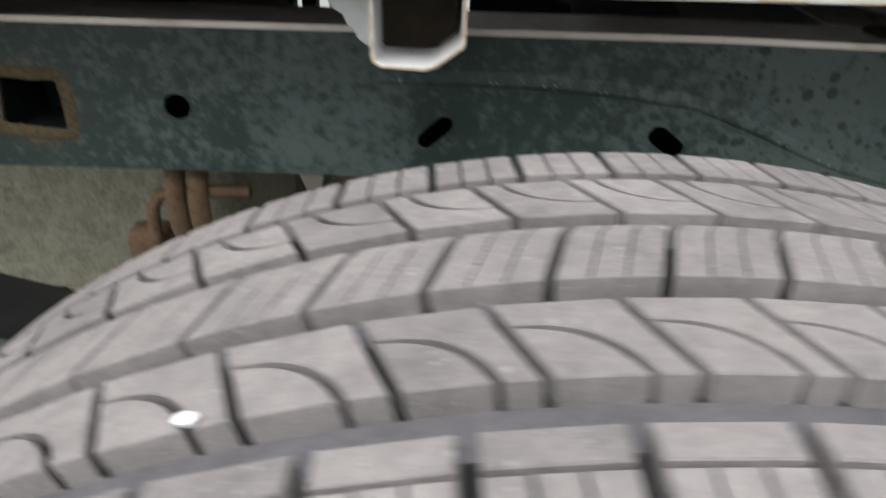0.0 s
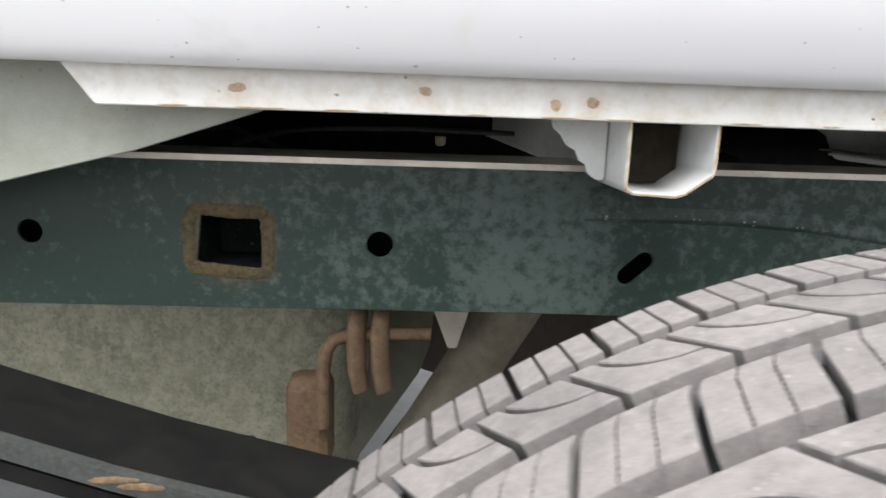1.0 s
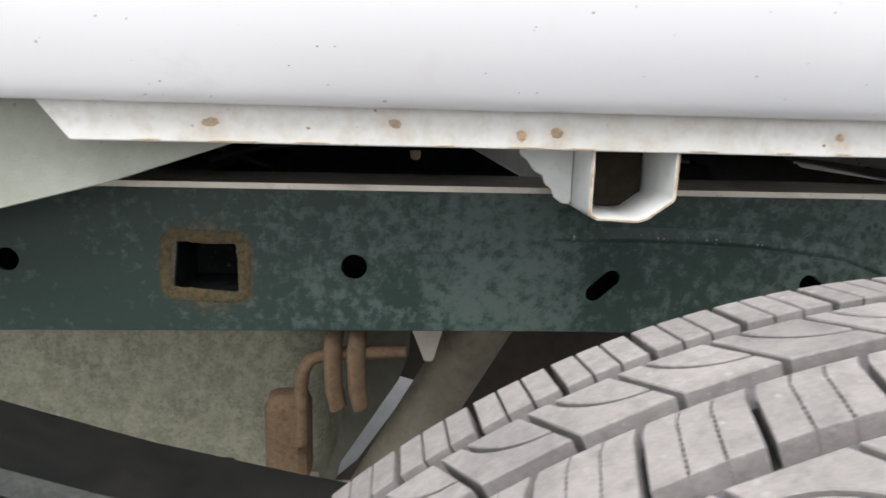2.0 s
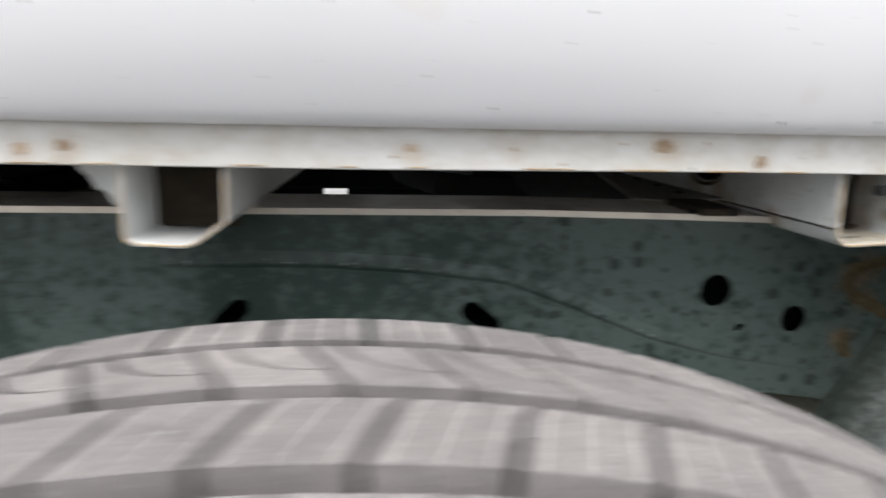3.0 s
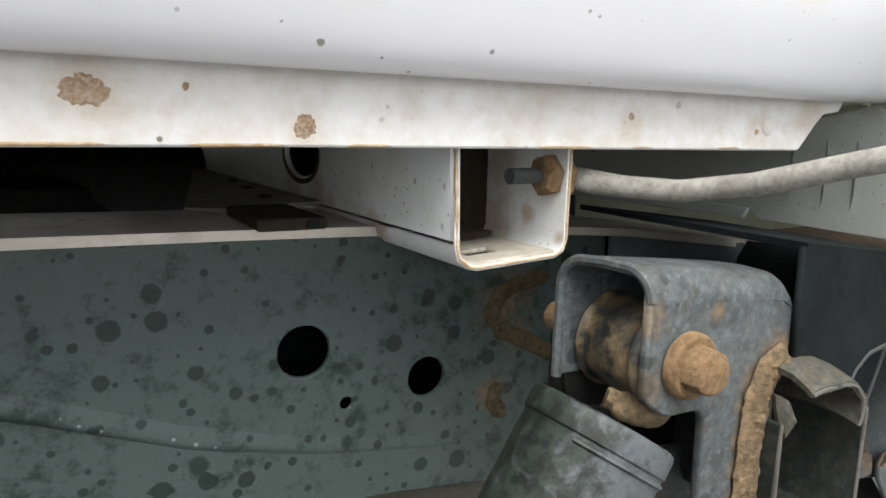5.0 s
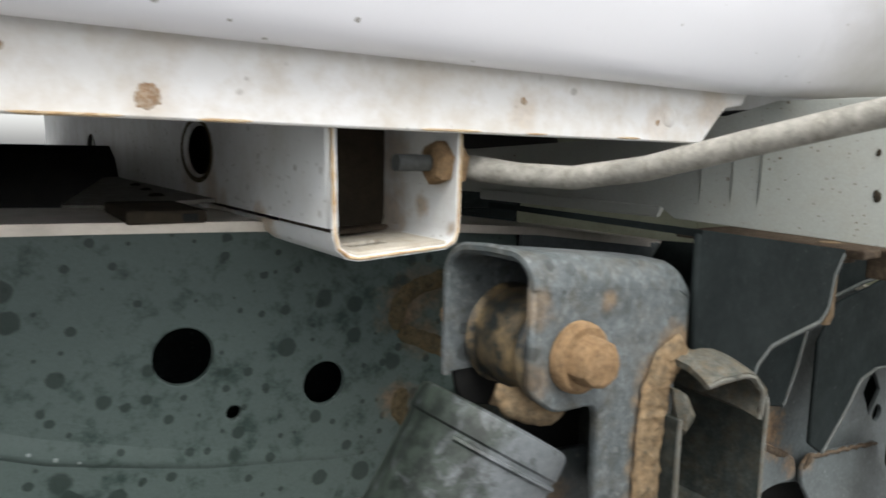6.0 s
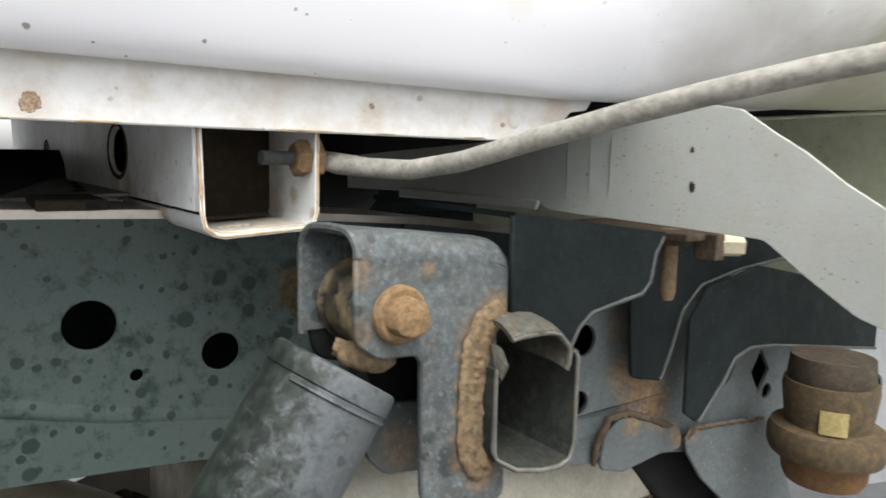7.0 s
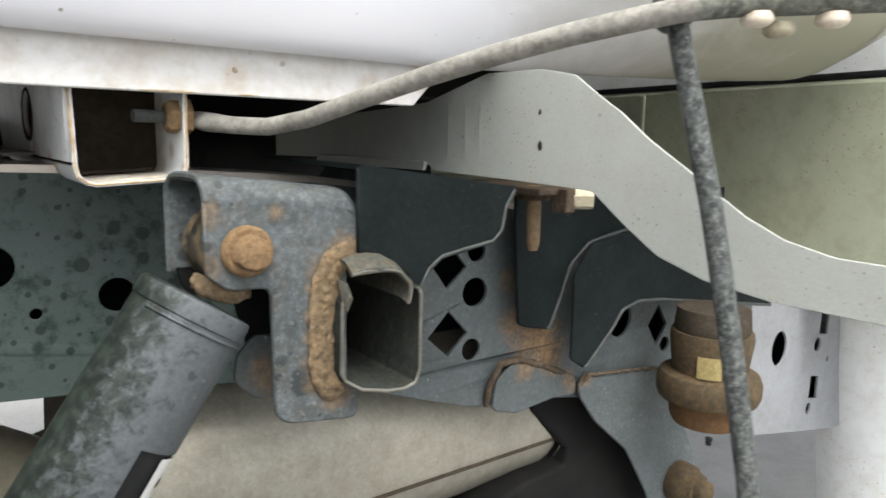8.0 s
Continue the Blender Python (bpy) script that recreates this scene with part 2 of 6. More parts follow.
SHOCK_PLASTIC = cover_coat("shock_plastic")
RUBBER = blotched("rubber", (0.009, 0.01, 0.0105), (0.018, 0.0185, 0.0185), (0.035, 0.032, 0.026), (0.55, 0.75), patch=30, dirt_amount=0.35, bump_strength=0.25, specular=0.12)
TREAD_RUBBER = blotched("tread_rubber", (0.215, 0.200, 0.196), (0.160, 0.150, 0.148), (0.102, 0.096, 0.095), (0.7, 0.9), patch=22, dirt_amount=0.6, bump_strength=0.5, speck=0.3, flake=0.22, vary=0.12, specular=0.25)
FLOOR_RUBBER = blotched("groove_dust", (0.112, 0.108, 0.117), (0.082, 0.080, 0.087), (0.052, 0.051, 0.054), (0.75, 0.92), patch=50, dirt_amount=0.5, bump_strength=0.4, specular=0.2)
GROOVE_RUBBER = blotched("groove_rubber", (0.014, 0.014, 0.015), (0.022, 0.022, 0.023), (0.01, 0.01, 0.01), (0.75, 0.92), patch=50, dirt_amount=0.4, bump_strength=0.4, specular=0.1)
TANK_METAL = blotched("tank_metal", (0.25, 0.245, 0.185), (0.155, 0.155, 0.112), (0.37, 0.355, 0.285), (0.45, 0.65), metal=0.1, patch=24, dirt_amount=0.9, bump_strength=0.3, flake=0.55, specular=0.2)
MUFFLER_METAL = blotched("muffler_metal", (0.33, 0.312, 0.258), (0.265, 0.25, 0.205), (0.18, 0.155, 0.115), (0.4, 0.6), metal=0.35, patch=14, dirt_amount=0.45, bump_strength=0.12, flake=0.2)
ROD_METAL = blotched("rod_metal", (0.25, 0.24, 0.21), (0.165, 0.160, 0.14), (0.1, 0.09, 0.07), (0.55, 0.8), patch=45, dirt_amount=0.8, bump_strength=0.4, flake=0.5)
BRASS_PAINT = blotched("pale_zinc", (0.42, 0.385, 0.29), (0.34, 0.3, 0.21), (0.2, 0.15, 0.09), (0.4, 0.6), metal=0.2, patch=90, dirt_amount=0.6)
PALE_ZINC = blotched("pale_cap", (0.68, 0.63, 0.54), (0.58, 0.50, 0.38), (0.42, 0.27, 0.15), (0.4, 0.6), patch=120, dirt_amount=0.5)
BAR_METAL = blotched("bar_metal", (0.075, 0.082, 0.066), (0.15, 0.15, 0.125), (0.03, 0.034, 0.028), (0.5, 0.75), patch=60, dirt_amount=0.9, bump_strength=0.5, flake=0.6)
CONCRETE = blotched("concrete", (0.285, 0.283, 0.276), (0.245, 0.243, 0.236), (0.19, 0.186, 0.178), (0.8, 0.95), patch=3, grain=120, dirt_amount=0.5, bump_strength=0.3)
# Near-black: the shade under the bed put into its colour.
BED_SHADE = blotched("bed_shade", (0.018, 0.018, 0.018), (0.011, 0.011, 0.011), (0.025, 0.022, 0.017), (0.7, 0.9), patch=8, dirt_amount=0.4, specular=0.08)
YELLOW_LABEL = blotched("yellow_label", (0.29, 0.235, 0.10), (0.22, 0.175, 0.07), (0.16, 0.12, 0.05), (0.5, 0.7), patch=120, dirt_amount=0.6, flake=0.3)
PAPER_LABEL = blotched("paper_label", (0.75, 0.75, 0.73), (0.68, 0.67, 0.64), (0.45, 0.42, 0.36), (0.5, 0.7), patch=90, dirt_amount=0.3)

FRONT_PAINT = blotched("front_rail_paint", (0.056, 0.068, 0.069), (0.092, 0.104, 0.107), (0.058, 0.062, 0.056), (0.5, 0.7), patch=9, dirt_amount=0.5, bump_strength=0.2, speck=0.25, flake=0.22)
DUSTY_STEEL = blotched("dusty_steel", (0.6, 0.55, 0.48), (0.47, 0.43, 0.37), (0.18, 0.155, 0.12), (0.25, 0.45), metal=0.35, patch=12, dirt_amount=0.35, bump_strength=0.12, specular=0.5)
WELD_RUST = blotched("weld_rust", (0.275, 0.190, 0.108), (0.175, 0.132, 0.082), (0.060, 0.058, 0.045), (0.85, 0.97), patch=80, grain=1500, dirt_amount=0.95, bump_strength=1.0, flake=0.55, specular=0.1, relief=0.0014)
STAIN_RUST = blotched("stain_rust", (0.20, 0.122, 0.062), (0.125, 0.086, 0.052), (0.055, 0.055, 0.052), (0.7, 0.9), patch=90, dirt_amount=0.9, bump_strength=0.4, flake=0.5)
RING_RUST = blotched("ring_rust", (0.125, 0.092, 0.048), (0.070, 0.058, 0.034), (0.035, 0.038, 0.030), (0.85, 0.97), patch=95, grain=1500, dirt_amount=0.9, bump_strength=1.0, flake=0.5, specular=0.1, relief=0.001)
SPOT_RUST = blotched("spot_rust", (0.42, 0.31, 0.21), (0.28, 0.165, 0.09), (0.6, 0.54, 0.44), (0.8, 0.95), patch=200, grain=1500, dirt_amount=1.0, bump_strength=0.5, flake=0.3, specular=0.1, vary=0.2)
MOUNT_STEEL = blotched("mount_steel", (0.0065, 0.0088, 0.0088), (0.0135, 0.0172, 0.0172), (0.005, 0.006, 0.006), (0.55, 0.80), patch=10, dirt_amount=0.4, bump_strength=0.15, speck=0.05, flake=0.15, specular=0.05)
EDGE_PAINT = blotched("edge_paint", (0.055, 0.063, 0.060), (0.032, 0.037, 0.036), (0.06, 0.05, 0.035), (0.35, 0.6), patch=90, dirt_amount=0.5, bump_strength=0.3)
# Dark tube paint, deepened to carry the shade inside the tube.
TUBE_STEEL = blotched("tube_steel", (0.018, 0.022, 0.0205), (0.036, 0.041, 0.037), (0.075, 0.058, 0.034), (0.55, 0.8), patch=34, dirt_amount=0.5, bump_strength=0.5, flake=0.4, specular=0.08)
FLAP_STEEL = blotched("flap_steel", (0.044, 0.047, 0.040), (0.078, 0.076, 0.062), (0.105, 0.075, 0.040), (0.55, 0.8), patch=60, dirt_amount=0.8, bump_strength=0.6, flake=0.5, specular=0.25)
EDGE_STEEL = blotched("edge_steel", (0.15, 0.152, 0.138), (0.09, 0.088, 0.074), (0.10, 0.075, 0.042), (0.35, 0.6), metal=0.3, patch=120, dirt_amount=0.7, bump_strength=0.4)
EDGE_RUST = blotched("edge_rust", (0.52, 0.40, 0.24), (0.34, 0.20, 0.09), (0.62, 0.58, 0.48), (0.7, 0.9), patch=120, grain=1500, dirt_amount=0.6, bump_strength=0.6)
# Dark dirt, and also the shaded insides of the crossmember ends.
DIRT_AND_SHADE = blotched("dirt_and_shade", (0.028, 0.023, 0.017), (0.045, 0.036, 0.025), (0.016, 0.014, 0.011), (0.85, 0.95), patch=60, dirt_amount=0.5, bump_strength=0.6, specular=0.1)
EYE_STEEL = blotched("eye_steel", (0.008, 0.0105, 0.0105), (0.018, 0.022, 0.021), (0.25, 0.175, 0.085), (0.28, 0.55), patch=24, dirt_amount=0.85, bump_strength=0.4, flake=0.25, specular=0.45)
BOLT_RUST = blotched("bolt_rust", (0.25, 0.165, 0.09), (0.18, 0.112, 0.056), (0.085, 0.058, 0.033), (0.8, 0.95), patch=130, grain=1600, dirt_amount=0.9, bump_strength=0.8, flake=0.3, specular=0.15, relief=0.0010)
ROD_RUST = blotched("rod_rust", (0.2, 0.145, 0.085), (0.15, 0.1, 0.055), (0.08, 0.052, 0.032), (0.75, 0.92), patch=90, dirt_amount=0.6, bump_strength=0.6, flake=0.3)
PIPE_METAL = blotched("pipe_metal", (0.225, 0.2025, 0.1575), (0.1575, 0.1387, 0.105), (0.105, 0.0788, 0.0525), (0.5, 0.7), metal=0.25, patch=25, dirt_amount=0.45, bump_strength=0.2)
RUST_BROWN = blotched("rust_brown", (0.105, 0.07, 0.044), (0.072, 0.047, 0.029), (0.14, 0.105, 0.07), (0.8, 0.95), patch=60, dirt_amount=0.6, bump_strength=0.6, flake=0.4, specular=0.1)
BLACK_STEEL = blotched("black_steel", (0.007, 0.0072, 0.0075), (0.012, 0.012, 0.0115), (0.02, 0.019, 0.016), (0.6, 0.8), patch=25, dirt_amount=0.4, bump_strength=0.3, specular=0.07)
SPRING_GREY = blotched("spring_grey", (0.034, 0.038, 0.038), (0.052, 0.055, 0.051), (0.03, 0.03, 0.025), (0.55, 0.75), patch=45, dirt_amount=0.5, bump_strength=0.3, flake=0.3)
CUP_STEEL = blotched("cup_steel", (0.04, 0.033, 0.025), (0.062, 0.05, 0.036), (0.028, 0.022, 0.016), (0.7, 0.9), patch=50, dirt_amount=0.5, bump_strength=0.5, flake=0.3, specular=0.1)
STOP_RUST = blotched("stop_rust", (0.064, 0.047, 0.026), (0.042, 0.034, 0.022), (0.135, 0.085, 0.038), (0.75, 0.92), patch=40, dirt_amount=0.8, bump_strength=0.5, flake=0.45, specular=0.2)
STOP_ORANGE = blotched("stop_orange", (0.125, 0.068, 0.032), (0.085, 0.05, 0.026), (0.16, 0.09, 0.04), (0.75, 0.92), patch=50, dirt_amount=0.7, bump_strength=0.5, flake=0.45, specular=0.12)
STRAP_RUBBER = blotched("strap_rubber", (0.020, 0.0225, 0.0225), (0.050, 0.055, 0.053), (0.22, 0.23, 0.21), (0.55, 0.75), patch=110, dirt_amount=0.7, bump_strength=0.5, speck=0.3, flake=0.5, specular=0.2)


# ---- mesh helpers ----
def stained(m, spots, dark=(0.092, 0.056, 0.030), pale=(0.235, 0.150, 0.080)):
    """Rust bleeding into the coat round given places (x, y, z, reach, strength), with ragged soft rims."""
    n, l = m.node_tree.nodes, m.node_tree.links
    b = n["Principled BSDF"]
    v = coords(n, l)
    ragged_rim = math_node(n, l, "SUBTRACT", noise_tex(n, l, v, 130, 7, 0.66, 0.3), 0.5)
    total = 0.0
    for x, y, z, reach, strength in spots:
        d = n.new("ShaderNodeVectorMath")
        d.operation = "DISTANCE"
        l.new(v, d.inputs[0])
        d.inputs[1].default_value = (x, y, z)
        near = math_node(n, l, "SUBTRACT", 1.0, math_node(n, l, "DIVIDE", d.outputs["Value"], reach))
        near = math_node(n, l, "ADD", near, math_node(n, l, "MULTIPLY", ragged_rim, 1.5))
        near = math_node(n, l, "MINIMUM", math_node(n, l, "MAXIMUM", math_node(n, l, "MULTIPLY", near, 1.7), 0.0), 1.0)
        total = math_node(n, l, "MAXIMUM", math_node(n, l, "MULTIPLY", near, strength), total)
    rust = mix(n, l, ramp(n, l, noise_tex(n, l, v, 260, 7, 0.7), [(0.36, BLACK), (0.62, WHITE)]), dark, pale)
    col = mix(n, l, total, b.inputs["Base Color"].links[0].from_socket, rust)
    l.new(col, b.inputs["Base Color"])


stained(FRONT_PAINT, [(0.684, 0.432, 0.654, 0.030, 0.9), (0.698, 0.430, 0.636, 0.022, 0.9), (0.659, 0.432, 0.665, 0.018, 0.75), (0.655, 0.432, 0.700, 0.014, 0.5), (0.668, 0.4265, 0.632, 0.014, 0.7), (0.720, 0.4265, 0.612, 0.014, 0.7), (0.734, 0.4225, 0.610, 0.010, 0.7), (0.437, 0.3655, 0.688, 0.013, 0.6)])
stained(BRACKET_STEEL, [(0.4650, 0.333, 0.7530, 0.011, 0.8), (0.4595, 0.333, 0.7510, 0.0090, 0.75), (0.4525, 0.333, 0.7440, 0.0090, 0.75), (0.4505, 0.333, 0.7340, 0.0082, 0.75), (0.4495, 0.333, 0.7230, 0.0082, 0.75), (0.4490, 0.333, 0.7120, 0.0090, 0.75), (0.4490, 0.333, 0.7010, 0.0090, 0.75), (0.4505, 0.333, 0.6910, 0.0098, 0.75), (0.4585, 0.333, 0.6840, 0.0098, 0.75), (0.4030, 0.338, 0.7500, 0.009, 0.5), (0.4010, 0.336, 0.7720, 0.008, 0.45), (0.4300, 0.333, 0.7715, 0.004, 0.6)], (0.090, 0.058, 0.032), (0.225, 0.155, 0.088))
stained(RAIL_PAINT, [(0.4245, 0.4525, 0.7470, 0.015, 0.75), (0.4360, 0.4525, 0.7540, 0.014, 0.6), (0.4220, 0.4525, 0.7040, 0.011, 0.75), (0.4340, 0.4525, 0.7330, 0.012, 0.5), (-0.268, 0.4525, 0.7340, 0.036, 0.55)], (0.045, 0.034, 0.020), (0.16, 0.105, 0.06))
stained(INNER_PAINT, [(0.3578, 0.450, 0.7870, 0.012, 0.75), (0.3578, 0.500, 0.7930, 0.010, 0.5), (0.3578, 0.520, 0.7960, 0.018, 0.55), (0.3578, 0.560, 0.8000, 0.022, 0.5), (0.4078, 0.408, 0.7970, 0.006, 0.7), (0.4078, 0.434, 0.7900, 0.020, 0.6), (0.4078, 0.388, 0.7900, 0.004, 0.7), (0.4078, 0.430, 0.8150, 0.014, 0.5)], (0.20, 0.135, 0.075), (0.42, 0.29, 0.16))
stained(LIP_PAINT, [(0.252, 0.377, 0.8365, 0.011, 0.35), (0.306, 0.377, 0.8290, 0.008, 0.3), (0.429, 0.377, 0.8310, 0.009, 0.4), (0.500, 0.377, 0.8300, 0.010, 0.35), (0.536, 0.377, 0.8370, 0.013, 0.45), (-0.142, 0.377, 0.8330, 0.012, 0.3), (-0.050, 0.377, 0.8300, 0.012, 0.35), (-0.070, 0.377, 0.8290, 0.010, 0.3), (0.119, 0.377, 0.8310, 0.010, 0.35), (-0.243, 0.377, 0.8330, 0.014, 0.3), (0.172, 0.377, 0.8330, 0.010, 0.25)], (0.30, 0.215, 0.14), (0.50, 0.39, 0.26))


def thing(name, x, y, z, label, category, group="", kind=""):
    e = new(name)
    e.empty_display_size = 0.02
    e.location = (x, y, z)
    return tagged(e, label, category, group, kind)


def part(name, data, material, parent, label=""):
    """One mesh object under a thing or a part; data is a bmesh or a mesh in world coordinates."""
    if isinstance(data, bmesh.types.BMesh):
        me = bpy.data.meshes.new(name)
        bmesh.ops.recalc_face_normals(data, faces=data.faces[:])
        data.to_mesh(me)
        data.free()
    else:
        me = data
    if not me.materials:
        me.materials.append(material)
    ob = new(name, me)
    if parent is not None:
        ob.parent = parent
        top = Matrix.Identity(4)
        p = parent
        while p is not None:
            top = p.matrix_basis @ top if p.parent is None else top
            if p.parent is None:
                break
            p = p.parent
        ob.matrix_parent_inverse = Matrix.Translation(-p.location) if parent.parent is None else Matrix.Identity(4)
    return tagged(ob, label)


def smooth(ob, angle=35):
    for p in ob.data.polygons:
        p.use_smooth = True
    ob.data.set_sharp_from_angle(angle=radians(angle))
    return ob


def rounded(points, r, steps=4):
    """A closed outline with its corners rounded; r is one radius or one for each corner."""
    out, n = [], len(points)
    rs = r if isinstance(r, (list, tuple)) else [r] * n
    for i in range(n):
        a, b, c = (Vector(points[k % n]) for k in (i - 1, i, i + 1))
        u, w = (a - b), (c - b)
        lim = min(u.length, w.length) * 0.49
        u.normalize(), w.normalize()
        ang = max(1e-3, u.angle(w))
        d = min(lim, rs[i] / math.tan(ang / 2)) if rs[i] > 0 else 0
        if d < 1e-5 or ang > 3.1:
            out.append(tuple(b))
            continue
        p0, p1 = b + u * d, b + w * d
        for k in range(steps + 1):
            s = k / steps
            out.append(tuple(p0 * (1 - s) ** 2 + b * 2 * s * (1 - s) + p1 * s ** 2))
    return out


def circle(x, z, r, k=24, sx=1.0, sz=1.0):
    return [(x + r * sx * math.cos(2 * math.pi * i / k), z + r * sz * math.sin(2 * math.pi * i / k)) for i in range(k)]


def slot(x, z, length, width, deg, k=8):
    a, out = radians(deg), []
    for side in (0, 1):
        for i in range(k + 1):
            t = -math.pi / 2 + math.pi * i / k + math.pi * side
            u, w = (length - width) / 2 * (1 - 2 * side) + width / 2 * math.cos(t), width / 2 * math.sin(t)
            out.append((x + u * math.cos(a) - w * math.sin(a), z + u * math.sin(a) + w * math.cos(a)))
    return out


def plate(name, outline, holes, y, thick, edge=0.0006, m=None):
    """A sheet in the x-z plane whose front face lies at y, with holes through it and softened edges."""
    cu = bpy.data.curves.new(name, "CURVE")
    cu.dimensions, cu.fill_mode = "2D", "BOTH"
    cu.extrude, cu.bevel_depth, cu.bevel_resolution = max(thick / 2 - edge, 1e-4), edge, 1
    for loop in [outline, *holes]:
        s = cu.splines.new("POLY")
        s.points.add(len(loop) - 1)
        for p, (u, w) in zip(s.points, loop):
            p.co = (u, w, 0, 1)
        s.use_cyclic_u = True
    tmp = bpy.data.objects.new(name, cu)
    me = bpy.data.meshes.new_from_object(tmp)
    bpy.data.objects.remove(tmp)
    bpy.data.curves.remove(cu)
    me.transform((m or Matrix.Identity(4)) @ Matrix.Translation((0, y + thick / 2, 0)) @ Matrix.Rotation(radians(90), 4, "X"))
    return me


def tube(path, radius, sides=12, closed_ends=True, squash=None, bm=None):
    """A swept tube along a list of points; radius is one number or one for each point."""
    bm = bm or bmesh.new()
    pts = [Vector(p) for p in path]
    rs = radius if isinstance(radius, (list, tuple)) else [radius] * len(pts)
    rings, ref = [], None
    for i, p in enumerate(pts):
        d = (pts[min(i + 1, len(pts) - 1)] - pts[max(i - 1, 0)]).normalized()
        if ref is None:
            ref = d.orthogonal().normalized()
        ref = (ref - d * ref.dot(d)).normalized()
        q = d.cross(ref)
        sq = squash[i] if squash else (1, 1)
        rings.append([bm.verts.new(p + rs[i] * (sq[0] * ref * math.cos(2 * math.pi * k / sides) + sq[1] * q * math.sin(2 * math.pi * k / sides))) for k in range(sides)])
    for a, b in zip(rings, rings[1:]):
        for k in range(sides):
            bm.faces.new((a[k], a[(k + 1) % sides], b[(k + 1) % sides], b[k]))
    if closed_ends:
        bm.faces.new(rings[0][::-1])
        bm.faces.new(rings[-1])
    return bm


def lathe(profile, origin, axis, sides=32, close=False):
    """Turns (along, radius) pairs about an axis through origin."""
    bm, ax = bmesh.new(), Vector(axis).normalized()
    u = ax.orthogonal().normalized()
    w = ax.cross(u)
    o = Vector(origin)
    rings = []
    for s, r in profile:
        if r < 1e-6:
            rings.append([bm.verts.new(o + ax * s)])
        else:
            rings.append([bm.verts.new(o + ax * s + r * (u * math.cos(2 * math.pi * k / sides) + w * math.sin(2 * math.pi * k / sides))) for k in range(sides)])
    pairs = list(zip(rings, rings[1:])) + ([(rings[-1], rings[0])] if close else [])
    for a, b in pairs:
        for k in range(sides):
            k2 = (k + 1) % sides
            if len(a) == 1 and len(b) == 1:
                continue
            if len(a) == 1:
                bm.faces.new((a[0], b[k2], b[k]))
            elif len(b) == 1:
                bm.faces.new((a[k], a[k2], b[0]))
            else:
                bm.faces.new((a[k], a[k2], b[k2], b[k]))
    return bm


def extrude_profile(profile, x0, x1, bend=None, cuts=1, closed=True, bm=None):
    """Sweeps a (y, z) profile along x from x0 to x1."""
    bm = bm or bmesh.new()
    rows = []
    for i in range(cuts + 1):
        x = x0 + (x1 - x0) * i / cuts
        rows.append([bm.verts.new((x, *(bend(x, y, z) if bend else (y, z)))) for y, z in profile])
    n = len(profile)
    for a, b in zip(rows, rows[1:]):
        for k in range(n if closed else n - 1):
            bm.faces.new((a[k], a[(k + 1) % n], b[(k + 1) % n], b[k]))
    if closed:
        bm.faces.new(rows[0])
        bm.faces.new(rows[-1][::-1])
    return bm


def thicken(line, t):
    """Turns an open (y, z) line into a closed strip of thickness t."""
    pts = [Vector(p) for p in line]
    back = []
    for i, p in enumerate(pts):
        d = (pts[min(i + 1, len(pts) - 1)] - pts[max(i - 1, 0)]).normalized()
        back.append(p + Vector((-d.y, d.x)) * t)
    return [tuple(p) for p in pts] + [tuple(p) for p in reversed(back)]


def box(x0, x1, y0, y1, z0, z1, edge=0.0, bm=None):
    bm = bm or bmesh.new()
    r = bmesh.ops.create_cube(bm, size=1)
    bmesh.ops.transform(bm, verts=r["verts"], matrix=Matrix.Translation(((x0 + x1) / 2, (y0 + y1) / 2, (z0 + z1) / 2)) @ Matrix.Diagonal((x1 - x0, y1 - y0, z1 - z0, 1)))
    if edge:
        es = list({e for v in r["verts"] for e in v.link_edges})
        bmesh.ops.bevel(bm, geom=es, offset=edge, segments=2, affect="EDGES", profile=0.5)
    return bm


def blob(x, y, z, rx, rz, depth, seed, k=40):
    """A thin scab with an uneven rim, facing -y."""
    rnd = random.Random(seed)
    k = max(k, 72)
    waves = [(f, rnd.uniform(0, 6.28), a) for f, a in ((2, 0.09), (3, 0.05), (5, 0.03), (7, 0.045), (11, 0.05), (17, 0.03))]
    rim = [1 + sum(a * math.sin(f * 2 * math.pi * i / k + p) for f, p, a in waves) for i in range(k)]
    bm = bmesh.new()
    rows = []
    for share, lift in ((1.0, -0.0003), (0.97, 0.3), (0.72, 0.8), (0.38, 0.9)):
        rows.append([bm.verts.new((x + rx * r * share * math.cos(2 * math.pi * i / k), y - (lift if lift < 0 else depth * lift * rnd.uniform(0.8, 1.2)), z + rz * r * share * math.sin(2 * math.pi * i / k))) for i, r in enumerate(rim)])
    for a, b in zip(rows, rows[1:]):
        for i in range(k):
            bm.faces.new((a[i], a[(i + 1) % k], b[(i + 1) % k], b[i]))
    tip = bm.verts.new((x, y - depth, z))
    for i in range(k):
        bm.faces.new((rows[-1][i], rows[-1][(i + 1) % k], tip))
    return bm


